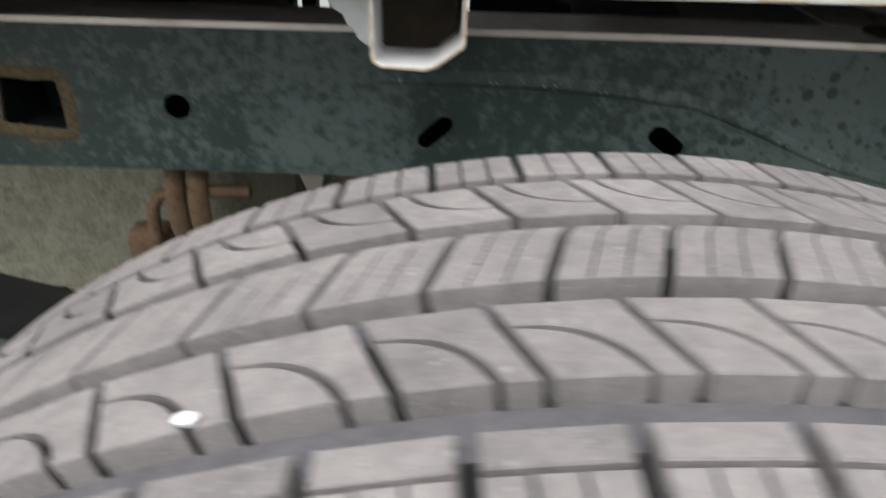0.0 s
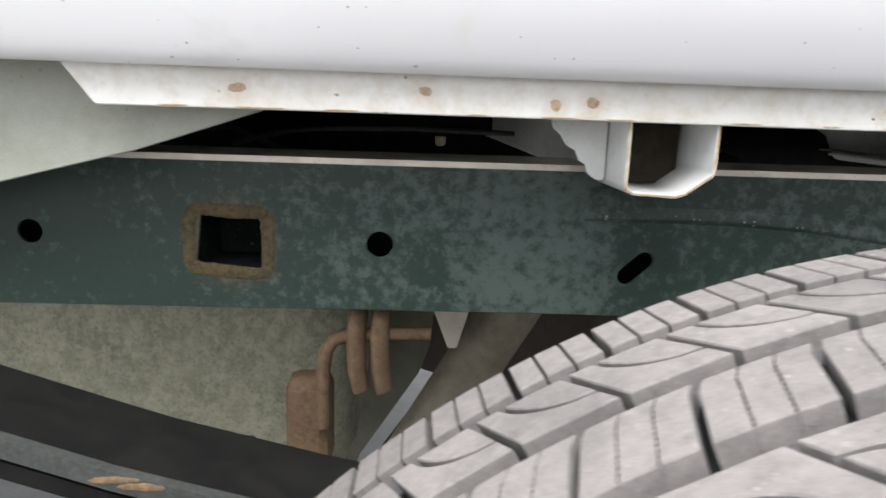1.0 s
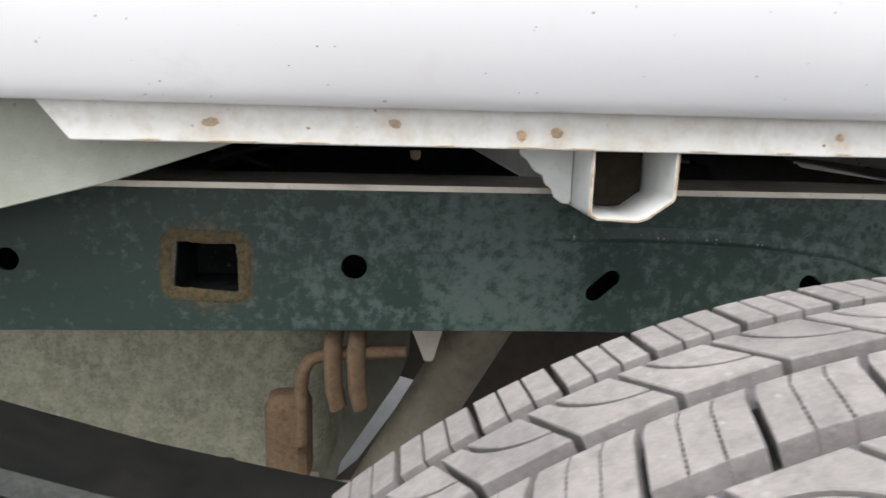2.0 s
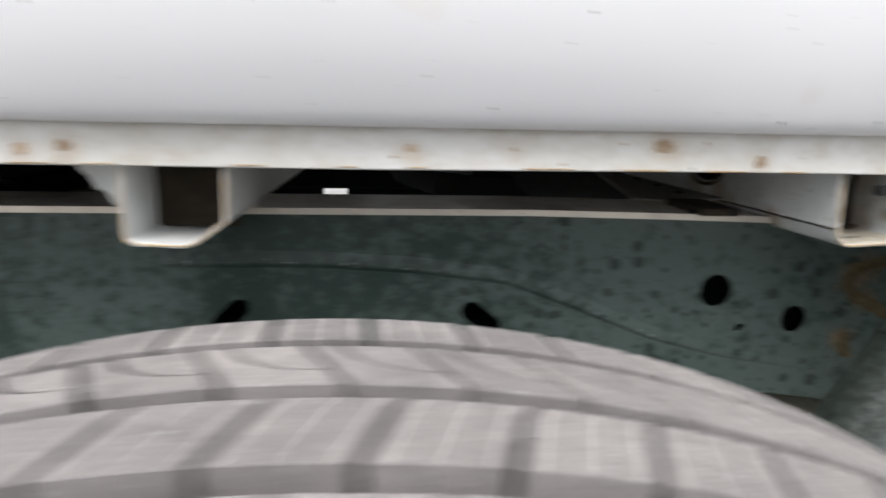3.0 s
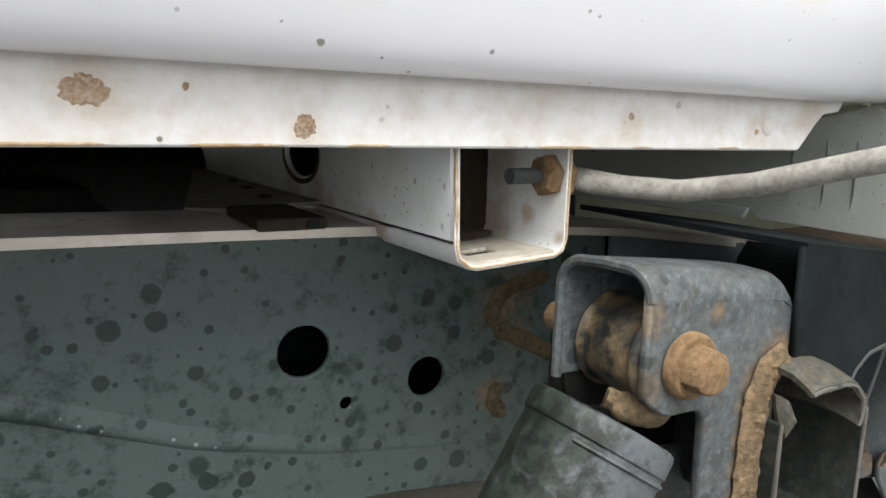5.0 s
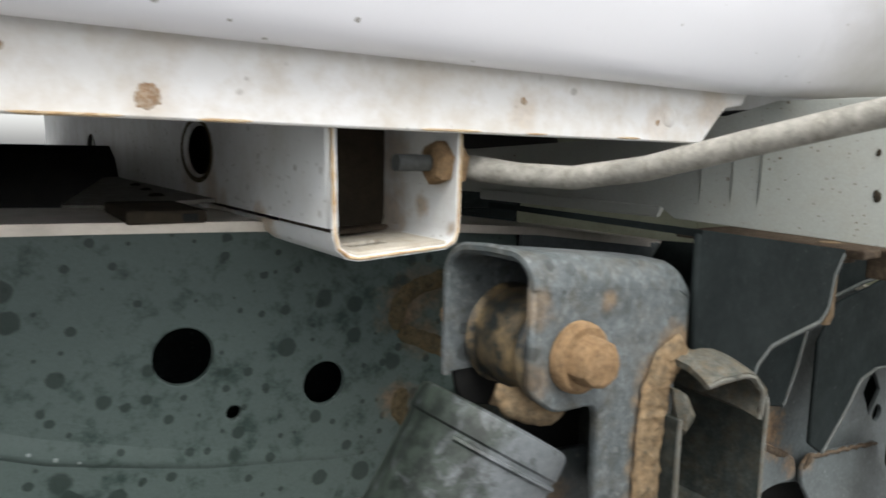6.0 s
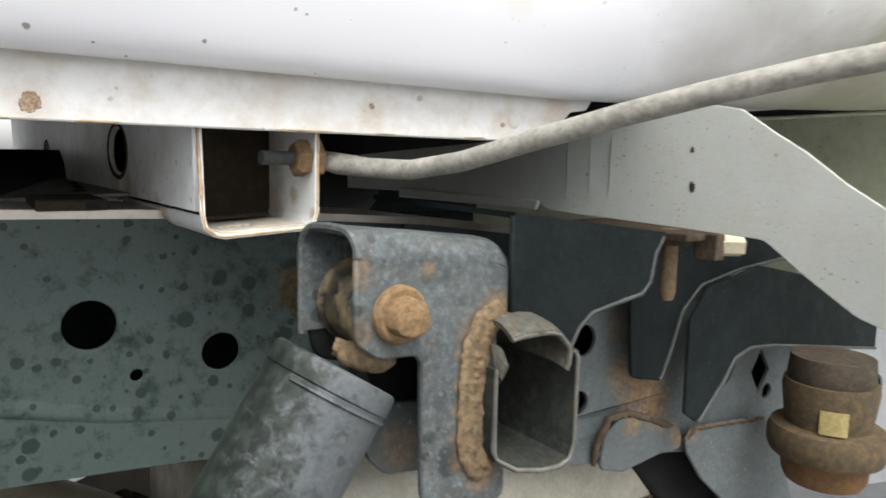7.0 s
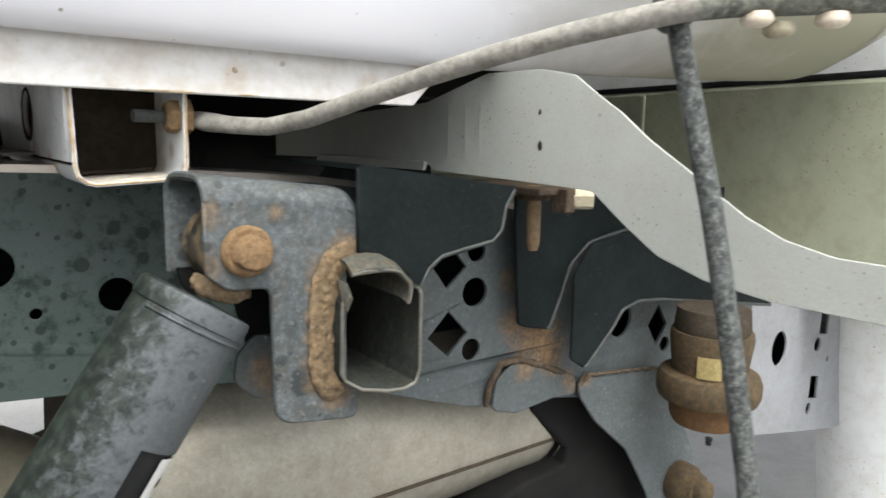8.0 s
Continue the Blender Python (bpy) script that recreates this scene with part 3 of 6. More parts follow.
def crust(path, width, normal, height, seed, closed=False, step=0.0016, across=9, rough=1.0):
    """A flat ragged strip of weld or scale along a path, raised along its middle."""
    rnd = random.Random(seed)
    nv = Vector(normal).normalized()
    pts = [Vector(p) for p in path]
    if closed:
        pts.append(pts[0])
    dense = []
    for a, b in zip(pts, pts[1:]):
        k = max(1, int((b - a).length / step))
        dense += [a.lerp(b, j / k) for j in range(k)]
    if not closed:
        dense.append(pts[-1])
    n = len(dense)
    for _ in range(3):
        dense = [(dense[i - 1] + dense[i] * 2 + dense[(i + 1) % n]) / 4 if closed or 0 < i < n - 1 else dense[i] for i in range(n)]
    bm = bmesh.new()
    rows = []
    wl_ = wr_ = width
    for i in range(n):
        tan = (dense[(i + 1) % n] - dense[i - 1]) if closed or 0 < i < n - 1 else (dense[1] - dense[0] if i == 0 else dense[-1] - dense[-2])
        side = tan.normalized().cross(nv)
        fade = 1.0 if closed else min(1.0, 0.35 + 0.3 * min(i, n - 1 - i))
        wl_ += (width * rnd.uniform(0.55, 1.45) - wl_) * 0.22
        wr_ += (width * rnd.uniform(0.55, 1.45) - wr_) * 0.22
        row = []
        for k in range(across):
            u = 2 * k / (across - 1) - 1
            w = (wl_ if u < 0 else wr_) * fade
            h = -0.0006 if abs(u) > 0.99 else height * (1 - abs(u) ** 2.4) * (1 + rough * rnd.uniform(-0.45, 0.30))
            row.append(bm.verts.new(dense[i] + side * (u * w) + nv * h))
        rows.append(row)
    pairs = list(zip(rows, rows[1:])) + ([(rows[-1], rows[0])] if closed else [])
    for a, b in pairs:
        for k in range(across - 1):
            bm.faces.new((a[k], a[k + 1], b[k + 1], b[k]))
    return bm


# ---- ground ----
bm = bmesh.new()
bmesh.ops.create_grid(bm, x_segments=2, y_segments=2, size=600)
ground = part("ground", bm, CONCRETE, None)
tagged(ground, "pale weathered concrete yard under the truck", "ground", kind="structure")

def lump(path, width, seed):
    """A thick uneven bead, rough on its skin."""
    pts = [Vector(p) for p in path]
    dense = []
    for a, b in zip(pts, pts[1:]):
        k = max(2, int((b - a).length / 0.0009))
        dense += [a.lerp(b, j / k) for j in range(k)]
    dense.append(pts[-1])
    n = len(dense)
    bm = tube(dense, [width * (0.45 + 0.55 * math.sin(math.pi * (0.12 + 0.76 * i / (n - 1)))) for i in range(n)], 22)
    for v in bm.verts:
        c = v.co * 260 + Vector((seed, 0, 0))
        v.co += Vector((noise.noise(c), noise.noise(c + Vector((5, 1, 2))), noise.noise(c + Vector((1, 9, 4))))) * width * 0.30
    return bm


# ---- the chassis rail ----
RAIL_Y = 0.4525
frame_thing = thing("chassis_frame", 0.2, 0.48, 0.6, "dark green-grey painted truck chassis frame, stained, rusty at welds", "chassis frame")


def rail_top(x):
    xs, zs = (-3.0, 0.20, 0.33, 0.40, 0.50, 0.62, 0.85, 1.20, 3.0), (0.7915, 0.7910, 0.7885, 0.7860, 0.780, 0.765, 0.715, 0.665, 0.62)
    return float(np.interp(x, xs, zs))


def rail_bottom(x):
    xs, zs = (-3.0, -0.05, 0.10, 0.36, 0.50, 0.63, 0.69, 0.73, 0.80, 0.90, 1.00, 1.04, 1.22, 3.0), (0.690, 0.688, 0.686, 0.666, 0.648, 0.604, 0.5995, 0.592, 0.575, 0.530, 0.488, 0.480, 0.444, 0.40)
    return float(np.interp(x, xs, zs))


def rail_y(x):
    return RAIL_Y if x < 0.45 else max(0.432, RAIL_Y - (x - 0.45) * 0.15)


def rail_outline(x0, x1, step=0.04):
    k = max(2, int((x1 - x0) / step))
    xs = [x0 + (x1 - x0) * i / k for i in range(k + 1)]
    return [(x, rail_bottom(x) + 0.0005) for x in xs] + [(x, rail_top(x) - 0.0005) for x in reversed(xs)]


def bend_to_rail(me):
    for v in me.vertices:
        v.co.y += rail_y(v.co.x) - RAIL_Y
    return me


square_hole = rounded([(-0.2885, 0.7535), (-0.268, 0.7515), (-0.2475, 0.7520), (-0.2490, 0.7440), (-0.2470, 0.7410), (-0.2480, 0.7150), (-0.270, 0.7165), (-0.2925, 0.7185)][::-1], 0.003, 3)
rail_holes = [
    square_hole,
    circle(-0.4, 0.738, 0.0085), circle(-0.169, 0.7345, 0.0095), slot(0.0085, 0.7220, 0.0300, 0.0135, 42), slot(0.169, 0.7198, 0.0305, 0.0145, -37),
    circle(0.3285, 0.7380, 0.0118), circle(0.386, 0.7178, 0.0100), circle(0.3470, 0.7120, 0.0036),
]
right_holes = [
    rounded([(0.580, 0.7205), (0.598, 0.7325), (0.613, 0.7150), (0.595, 0.7000)], 0.001), rounded([(0.579, 0.6665), (0.597, 0.6850), (0.615, 0.6660), (0.597, 0.6500)], 0.001),
    circle(0.6205, 0.6955, 0.0112, sx=1.05), circle(0.6180, 0.6525, 0.0088), circle(0.6215, 0.726, 0.0085),
    circle(0.785, 0.652, 0.0170, sx=0.90), rounded([(0.824, 0.640), (0.8385, 0.659), (0.853, 0.638), (0.8385, 0.618)], 0.001), circle(0.851, 0.6185, 0.0075),
]
front_holes = [
    circle(1.066, 0.577, 0.021, sx=0.8), circle(1.157, 0.567, 0.009), circle(1.186, 0.5435, 0.004),
    rounded([(1.158, 0.580), (1.180, 0.576), (1.181, 0.605), (1.160, 0.609)], 0.001), rounded([(1.146, 0.500), (1.168, 0.496), (1.169, 0.525), (1.148, 0.529)], 0.001), circle(1.149, 0.487, 0.008, sx=0.8),
]
part("outer_web", plate("outer_web", rail_outline(-3.0, 0.49), rail_holes, RAIL_Y, 0.0032, 0.0006), RAIL_PAINT, frame_thing)
part("kick_down_web", bend_to_rail(plate("kick_down_web", rail_outline(0.49, 1.0), right_holes, RAIL_Y, 0.0032, 0.0006)), FRONT_PAINT, frame_thing, "grey rail web with round and diamond holes")
part("front_web", bend_to_rail(plate("front_web", rail_outline(1.0, 3.0), front_holes, RAIL_Y, 0.0032, 0.0006)), WEB_GREY, frame_thing, "pale grey front web with small holes")


def strip_along(fn, y0, y1, thick, x0, x1, step=0.05):
    bm = bmesh.new()
    k = int((x1 - x0) / step)
    prev = None
    for i in range(k + 1):
        x = x0 + (x1 - x0) * i / k
        z, dy = fn(x), rail_y(x) - RAIL_Y
        row = [bm.verts.new(c) for c in ((x, y0 + dy, z), (x, y1, z), (x, y1, z - thick), (x, y0 + dy, z - thick))]
        if prev:
            for j in range(4):
                bm.faces.new((prev[j], prev[(j + 1) % 4], row[(j + 1) % 4], row[j]))
        else:
            bm.faces.new(row)
        prev = row
    bm.faces.new(prev[::-1])
    return bm


part("top_flange", strip_along(lambda x: rail_top(x) + 0.0012, RAIL_Y - 0.0008, RAIL_Y + 0.075, 0.0040, -3, 3), DUSTY_STEEL, frame_thing, "dusty upper flange of the rail")
part("bottom_flange", strip_along(lambda x: rail_bottom(x) + 0.0035, RAIL_Y + 0.0035, RAIL_Y + 0.062, 0.0035, -3, 3), RAIL_PAINT, frame_thing)
part("inner_web", bend_to_rail(plate("inner_web", rail_outline(-3.0, 3.0), [], RAIL_Y + 0.072, 0.003, 0.0004)), DARK_STEEL, frame_thing)
# pressed swage line that sweeps down along the web
sw = [(-0.03, 0.7572), (0.02, 0.7572), (0.06, 0.757), (0.125, 0.7535), (0.186, 0.7455), (0.233, 0.728), (0.282, 0.708), (0.335, 0.6935), (0.391, 0.684), (0.46, 0.679)]
bm = bmesh.new()
rows = [[bm.verts.new((x, RAIL_Y + 0.0005 + (dy - 0.0005) * float(np.interp(x, (0.05, 0.26, 0.33, 0.42), (1.0, 0.8, 0.42, 0.25))), z + dz)) for x, z in sw] for dy, dz in ((0.0005, 0.010), (-0.0008, 0.0050), (-0.0027, 0.0010), (-0.0025, -0.0006), (-0.0008, -0.0020), (0.0005, -0.0032))]
for a, b in zip(rows, rows[1:]):
    for i in range(len(sw) - 1):
        bm.faces.new((a[i], a[i + 1], b[i + 1], b[i]))
smooth(part("pressed_ridge", bm, RAIL_PAINT, frame_thing), 70)


ring_line = [(-0.2955, 0.7525), (-0.2905, 0.7565), (-0.268, 0.7550), (-0.2475, 0.7555), (-0.2440, 0.7505), (-0.2440, 0.7150), (-0.2485, 0.7115), (-0.268, 0.7130), (-0.2935, 0.7150), (-0.2970, 0.7190)]
smooth(part("weld_bead", crust([(x, RAIL_Y - 0.0002, z) for x, z in ring_line], 0.0046, (0, -1, 0), 0.0009, 5, True), RING_RUST, frame_thing, "rusty weld ring round a square opening"), 80)
# tube that ends in the square opening
for nm, x0, x1, z0, z1 in (("socket_side", -0.294, -0.2915, 0.715, 0.757), ("socket_side", -0.2465, -0.244, 0.713, 0.755), ("socket_side", -0.2915, -0.2465, 0.7125, 0.7150)):
    part(nm, box(x0, x1, RAIL_Y + 0.0035, RAIL_Y + 0.070, z0, z1), DARK_STEEL, frame_thing)
pad = part("rail_pad", box(0.310, 0.3380, 0.4485, 0.505, 0.7893, 0.7942, 0.001), DIRT_AND_SHADE, frame_thing, "dirty rubber pad under the crossmember")
# slot's dark opening drawn as a black box on the pad's front
part("pad_slot", box(0.3290, 0.3345, 0.4478, 0.4500, 0.7900, 0.7930, 0.0004), RUBBER, pad, "black box drawn as the pad's slot")
# the opposite rail and what hangs between
part("far_rail", box(-3, 3, 1.18, 1.24, 0.725, 0.79, 0.006), DARK_STEEL, frame_thing)
# dark blocks added below the far rail; their gaps leave small bright spots
for x0, x1 in ((-3, -0.250), (-0.236, -0.212), (-0.190, 0.004), (0.046, 3)):
    part("far_block", box(x0, x1, 1.19, 1.23, 0.60, 0.726, 0.004), DARK_STEEL, frame_thing)
part("cross_tube", tube([(-0.345, RAIL_Y + 0.076, 0.735), (-0.345, 1.18, 0.735)], 0.03, 20), DARK_STEEL, frame_thing)
part("cross_tube", tube([(0.75, RAIL_Y + 0.076, 0.66), (0.75, 1.18, 0.66)], 0.03, 20), DARK_STEEL, frame_thing)
smooth(part("rubber_buffer", lathe([(0.0, 0.0), (0.0, 0.080), (0.150, 0.086), (0.172, 0.080), (0.182, 0.064), (0.1835, 0.052), (0.181, 0.045), (0.181, 0.0)], (0.258, 0.93, 0.604), (0, 0, 1), 44), RUBBER, frame_thing, "large black rubber buffer behind the rail"), 40)

for path in ([(-0.42, 0.75, 0.792), (-0.345, 0.75, 0.800), (-0.325, 0.76, 0.790), (-0.28, 0.78, 0.770)], [(-0.34, 0.74, 0.782), (-0.285, 0.75, 0.797), (-0.245, 0.76, 0.801), (-0.15, 0.78, 0.803), (-0.03, 0.80, 0.800)], [(0.04, 0.72, 0.800), (0.12, 0.74, 0.800), (0.20, 0.76, 0.790)]):
    smooth(part("brake_line", tube(path, 0.0030, 10), SPRING_GREY, frame_thing, "thin grey line above the rail"), 60)
smooth(part("grommet", lathe([(0.0, 0.0), (0.0, 0.006), (-0.008, 0.0055), (-0.010, 0.003), (-0.010, 0.0)], (-0.118, 0.75, 0.796), (0, 0, 1), 14), BRASS_PAINT, frame_thing, "pale rubber grommet"), 50)

# ---- the load bed ----
bed = thing("truck_bed", 0.1, 0.8, 0.84, "white painted steel truck load bed with a rust-spotted lower flange", "truck bed")
LIP_Y, LIP_Z, BED_END = 0.377, 0.8235, 1.07


def tuck(x, y, z):
    """Past the wheel the panel bulges and faces the ground more, then its end sweeps up."""
    s = min(1.0, max(0.0, (x - 0.47) / 0.22))
    s = s * s * (3 - 2 * s)
    h = min(max(z - 0.8445, 0.0), 0.08)
    y, z = y - s * 0.52 * h, z - s * 0.52 * h
    lift = float(np.interp(x, (0.55, 0.62, 0.72, 0.84, 0.93, 0.97, 1.00, 1.03, 1.055, BED_END), (0.0, 0.0025, 0.0060, 0.0115, 0.0185, 0.0240, 0.0310, 0.0410, 0.0560, 0.0700)))
    inwards = max(0.0, x - 0.80) ** 2 * 0.55
    return y + inwards, z + lift


panel_line = [(0.3795, 0.8492), (0.3772, 0.8488), (0.3752, 0.8471), (0.3742, 0.8454), (0.3724, 0.8443), (0.3700, 0.8440), (0.3672, 0.8445), (0.3645, 0.8458), (0.3620, 0.8480), (0.3596, 0.8512), (0.3570, 0.8555), (0.354, 0.8610), (0.350, 0.8690), (0.345, 0.880), (0.338, 0.90), (0.330, 0.93), (0.322, 0.97), (0.318, 1.05), (0.318, 1.34)]
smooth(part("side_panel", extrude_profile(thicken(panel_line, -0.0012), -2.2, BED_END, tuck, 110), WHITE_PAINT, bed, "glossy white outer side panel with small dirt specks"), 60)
lip_out = rounded([(-0.335, 0.8455), (-0.318, LIP_Z), (-0.1, LIP_Z + 0.0002), (0.1, LIP_Z - 0.0004), (0.3, LIP_Z + 0.0006), (0.529, LIP_Z), (0.5395, 0.8345), (0.545, 0.8395), (0.556, 0.8410), (0.560, 0.8465)], [0, 0.002, 0, 0, 0, 0.002, 0.004, 0.003, 0.001, 0])
lip = part("flange", plate("flange", lip_out, [], LIP_Y, 0.0022, 0.0008), LIP_PAINT, bed, "white lower flange with rust spots")
for i, (x, z, rx, rz) in enumerate([(-0.142, 0.8355, 0.0060, 0.0045), (-0.050, 0.8325, 0.0058, 0.0055), (-0.0703, 0.8305, 0.0056, 0.0052), (-0.243, 0.8340, 0.0080, 0.0045), (0.119, 0.8336, 0.0045, 0.0042), (0.252, 0.8365, 0.0070, 0.0055), (0.306, 0.829, 0.0046, 0.0044), (0.429, 0.835, 0.0017, 0.0020), (0.11, 0.829, 0.0020, 0.0016), (0.198, 0.8265, 0.0018, 0.0016), (0.172, 0.8338, 0.0022, 0.0020), (0.230, 0.8375, 0.0015, 0.0012), (0.275, 0.8385, 0.0012, 0.0014), (-0.19, 0.832, 0.0022, 0.0014), (0.500, 0.8305, 0.0020, 0.0016)]):
    smooth(part("rust_spot", blob(x, LIP_Y + 0.0002, z, rx * (0.62 if x < 0.2 else 0.78), rz * (0.62 if x < 0.2 else 0.80), 0.0005, 40 + i), SPOT_RUST, lip), 80)
part("dimple", lathe([(0.0, 0.0042), (-0.0006, 0.0034), (-0.0012, 0.0015), (-0.0013, 0.0)], (0.507, LIP_Y, 0.833), (0, 1, 0), 16), LIP_PAINT, lip)
# rust along the cut lower edge
rnd = random.Random(9)
for i in range(16):
    x = -0.30 + 0.82 * (i + rnd.uniform(0.0, 0.6)) / 16
    smooth(part("edge_rust", crust([(x, LIP_Y - 0.0001, LIP_Z + 0.0003), (x + rnd.uniform(0.008, 0.030), LIP_Y - 0.0001, LIP_Z + 0.0004)], 0.0006, (0, -1, 0), 0.00025, 300 + i, False, 0.0012, 5), EDGE_RUST, lip), 80)
part("bed_floor", box(-2.2, BED_END, 0.40, 1.75, 0.905, 0.92), BED_SHADE, bed, "underside of the load bed, its shade in the black")
# unseen runners, added to keep the gap over the rail dark
for y in (0.80, 1.05, 1.30):
    for x0, x1 in ((-2.2, 0.02), (0.44, BED_END)):
        part("added_runner", box(x0, x1, y, y + 0.05, 0.862 if y < 1.0 else 0.787, 0.904, 0.003), BED_SHADE, bed)
for x0, x1 in ((-2.2, 0.02), (0.46, BED_END)):
    part("far_side_panel", box(x0, x1, 1.75, 1.80, 0.80, 1.30, 0.01), WHITE_PAINT, bed)
part("inner_sill", box(-2.2, 0.54, 0.3805, 0.386, 0.846, 0.905), INNER_PAINT, bed)
part("front_wall", box(BED_END - 0.02, BED_END - 0.004, 0.34, 1.75, 0.921, 1.34), INNER_PAINT, bed)
part("tail_wall", box(-2.2, -2.18, 0.27, 1.80, 0.80, 1.34), WHITE_PAINT, bed)


def hat(x, width, z0, y0, y1, chamfer, ovals=()):
    """A folded channel that runs inwards from y0; its open end faces outwards."""
    t = 0.0018
    w = width / 2
    if chamfer:
        line = [(x - w, 0.905), (x - w + 0.0005, z0 + 0.006), (x - w + 0.0015, z0 + 0.0025), (x - w + 0.006, z0 + 0.0002), (x + w - 0.022, z0 - 0.001), (x + w - 0.016, z0 + 0.001), (x + w - 0.001, z0 + 0.0120), (x + w, z0 + 0.0150), (x + w + 0.001, 0.905)]
    else:
        line = [(x - w, 0.905), (x - w + 0.0018, z0 + 0.009), (x - w + 0.0030, z0 + 0.0040), (x - w + 0.0070, z0 + 0.0008), (x - w + 0.011, z0), (x + w - 0.007, z0 + 0.0020), (x + w - 0.0030, z0 + 0.0040), (x + w - 0.0012, z0 + 0.0085), (x + w, 0.905)]
    strip = thicken(line, t)
    bm = bmesh.new()
    ys = [y0, y0 + 0.0008, y1]
    rows = [[bm.verts.new((px, y, pz)) for px, pz in strip] for y in ys]
    n = len(strip)
    cut = {0, n - 2, 4, n - 6} if ovals else set()
    for i, (a, b) in enumerate(zip(rows, rows[1:])):
        for k in range(n):
            if not (i == 1 and k in cut):
                bm.faces.new((a[k], a[(k + 1) % n], b[(k + 1) % n], b[k]))
    for ring_ in (rows[0], rows[-1]):
        for k in range(n // 2 - 1):
            bm.faces.new((ring_[k], ring_[k + 1], ring_[n - 2 - k], ring_[n - 1 - k]))
    ob = smooth(part("crossmember", bm, INNER_PAINT, bed, "white folded crossmember with a rusty cut edge"), 50)
    # rusty rim of the cut end
    path = [((a[0] + b[0]) / 2, y0 - 0.0001, (a[1] + b[1]) / 2) for a, b in zip(strip[:n // 2], strip[::-1][:n // 2])]
    path = [(path[0][0], path[0][1], 0.84)] + path[1:-1] + [(path[-1][0], path[-1][1], 0.84)]
    dense = []
    for a, b in zip(path, path[1:]):
        k = max(1, int((Vector(b) - Vector(a)).length / 0.003))
        dense += [tuple(Vector(a).lerp(Vector(b), j / k)) for j in range(k)]
    r2 = random.Random(int(x * 1000))
    smooth(part("cut_edge", tube(dense, [r2.uniform(0.0004, 0.0008) for _ in dense], 6), EDGE_RUST, ob, "thin rusty rim"), 70)
    return ob


HAT_Y = 0.385
ACROSS = Matrix.Rotation(radians(90), 4, "Z")
hat1 = hat(-0.0010, 0.053, 0.7815, 0.3815, 1.7, True)
OVALS = [(0.5450, 0.8165), (0.98, 0.8165)]
# dark sheet added in the open end for its inner shade and dirt
part("inner_dark", box(-0.0265, 0.0215, 0.432, 0.434, 0.784, 0.90), DIRT_AND_SHADE, hat1, "dark sheet added for inner shade and dirt")
wing = [(-0.0285, 0.905), (-0.0285, 0.7865), (-0.0335, 0.7870), (-0.0385, 0.7905), (-0.0400, 0.7960), (-0.0445, 0.7985), (-0.0470, 0.8045), (-0.0530, 0.8075), (-0.0570, 0.8140), (-0.0620, 0.8180), (-0.0650, 0.905)]
part("wing_plate", plate("wing_plate", rounded(wing, 0.002), [], 0.420, 0.0022, 0.0008), INNER_PAINT, hat1, "white wing plate with a ragged edge")
hat2 = hat(0.3838, 0.0515, 0.7812, HAT_Y, 1.7, False, OVALS)
wall_out = [(HAT_Y + 0.0008, 0.7925), (1.7, 0.7925), (1.7, 0.905), (HAT_Y + 0.0008, 0.905)]
me = plate("pierced_side", wall_out, [circle(y, z, 0.0138, 32, 2.05, 1.0) for y, z in OVALS], -0.3599, 0.0018, 0.0003, ACROSS)
for v in me.vertices:
    v.co.x += (0.905 - v.co.z) / 0.1125 * 0.0018 - 0.0018
part("pierced_side", me, INNER_PAINT, hat2, "side wall with flanged drain holes")
floor_out = [(0.3685, -1.7), (0.4025, -1.7), (0.4025, -HAT_Y - 0.0008), (0.3685, -HAT_Y - 0.0008)]
slot_out = rounded([(0.3715, -0.4065), (0.3865, -0.4065), (0.3865, -0.3965), (0.3715, -0.3965)], 0.001)
me = plate("pierced_floor", floor_out, [slot_out], 0.0, 0.0018, 0.0003, Matrix.Rotation(radians(90), 4, "X"))
for v in me.vertices:
    v.co = (v.co.x, abs(v.co.y), 0.7823 + (v.co.x - 0.3685) / 0.034 * 0.002 + (0.0018 if v.co.z > 0.0009 else 0.0))
part("pierced_floor", me, DUST_PAINT, hat2, "floor with a rectangular slot")
for x in (-0.55, -1.1, -1.65):
    hat(x, 0.053, 0.7835, HAT_Y, 1.7, False)


def eyelet(y, z, ry, rz, x):
    """A flanged drain hole pressed into the crossmember's side: rim and dark opening."""
    rim = [(x, y + ry * math.cos(a), z + rz * math.sin(a)) for a in [2 * math.pi * k / 28 for k in range(29)]]
    smooth(part("eyelet_rim", tube(rim, 0.0014, 8, False), RING_RUST, hat2, "rust-edged rim of a drain hole"), 70)
    inner = [(x + 0.0012, y + ry * 0.90 * math.cos(a), z + rz * 0.88 * math.sin(a)) for a in [2 * math.pi * k / 28 for k in range(29)]]
    smooth(part("eyelet_lip", tube(inner, 0.0010, 8, False), INNER_PAINT, hat2, "white rolled lip of a drain hole"), 70)


for y, z in OVALS:
    eyelet(y, z, 0.0300, 0.0150, 0.3582)
# same dark sheet here, and one added behind the drain hole as shade
part("inner_dark", box(0.362, 0.4075, 0.438, 0.440, 0.786, 0.90), DIRT_AND_SHADE, hat2, "dark sheet added for inner shade and dirt")
part("hole_shade", box(0.4046, 0.4060, 0.442, 1.10, 0.786, 0.90), DIRT_AND_SHADE, hat2, "dark sheet added for the shade behind the hole")
bm = bmesh.new()
foot = [(0.296, 0.530), (0.312, 0.512), (0.357, 0.510), (0.357, 0.900), (0.345, 0.800)]
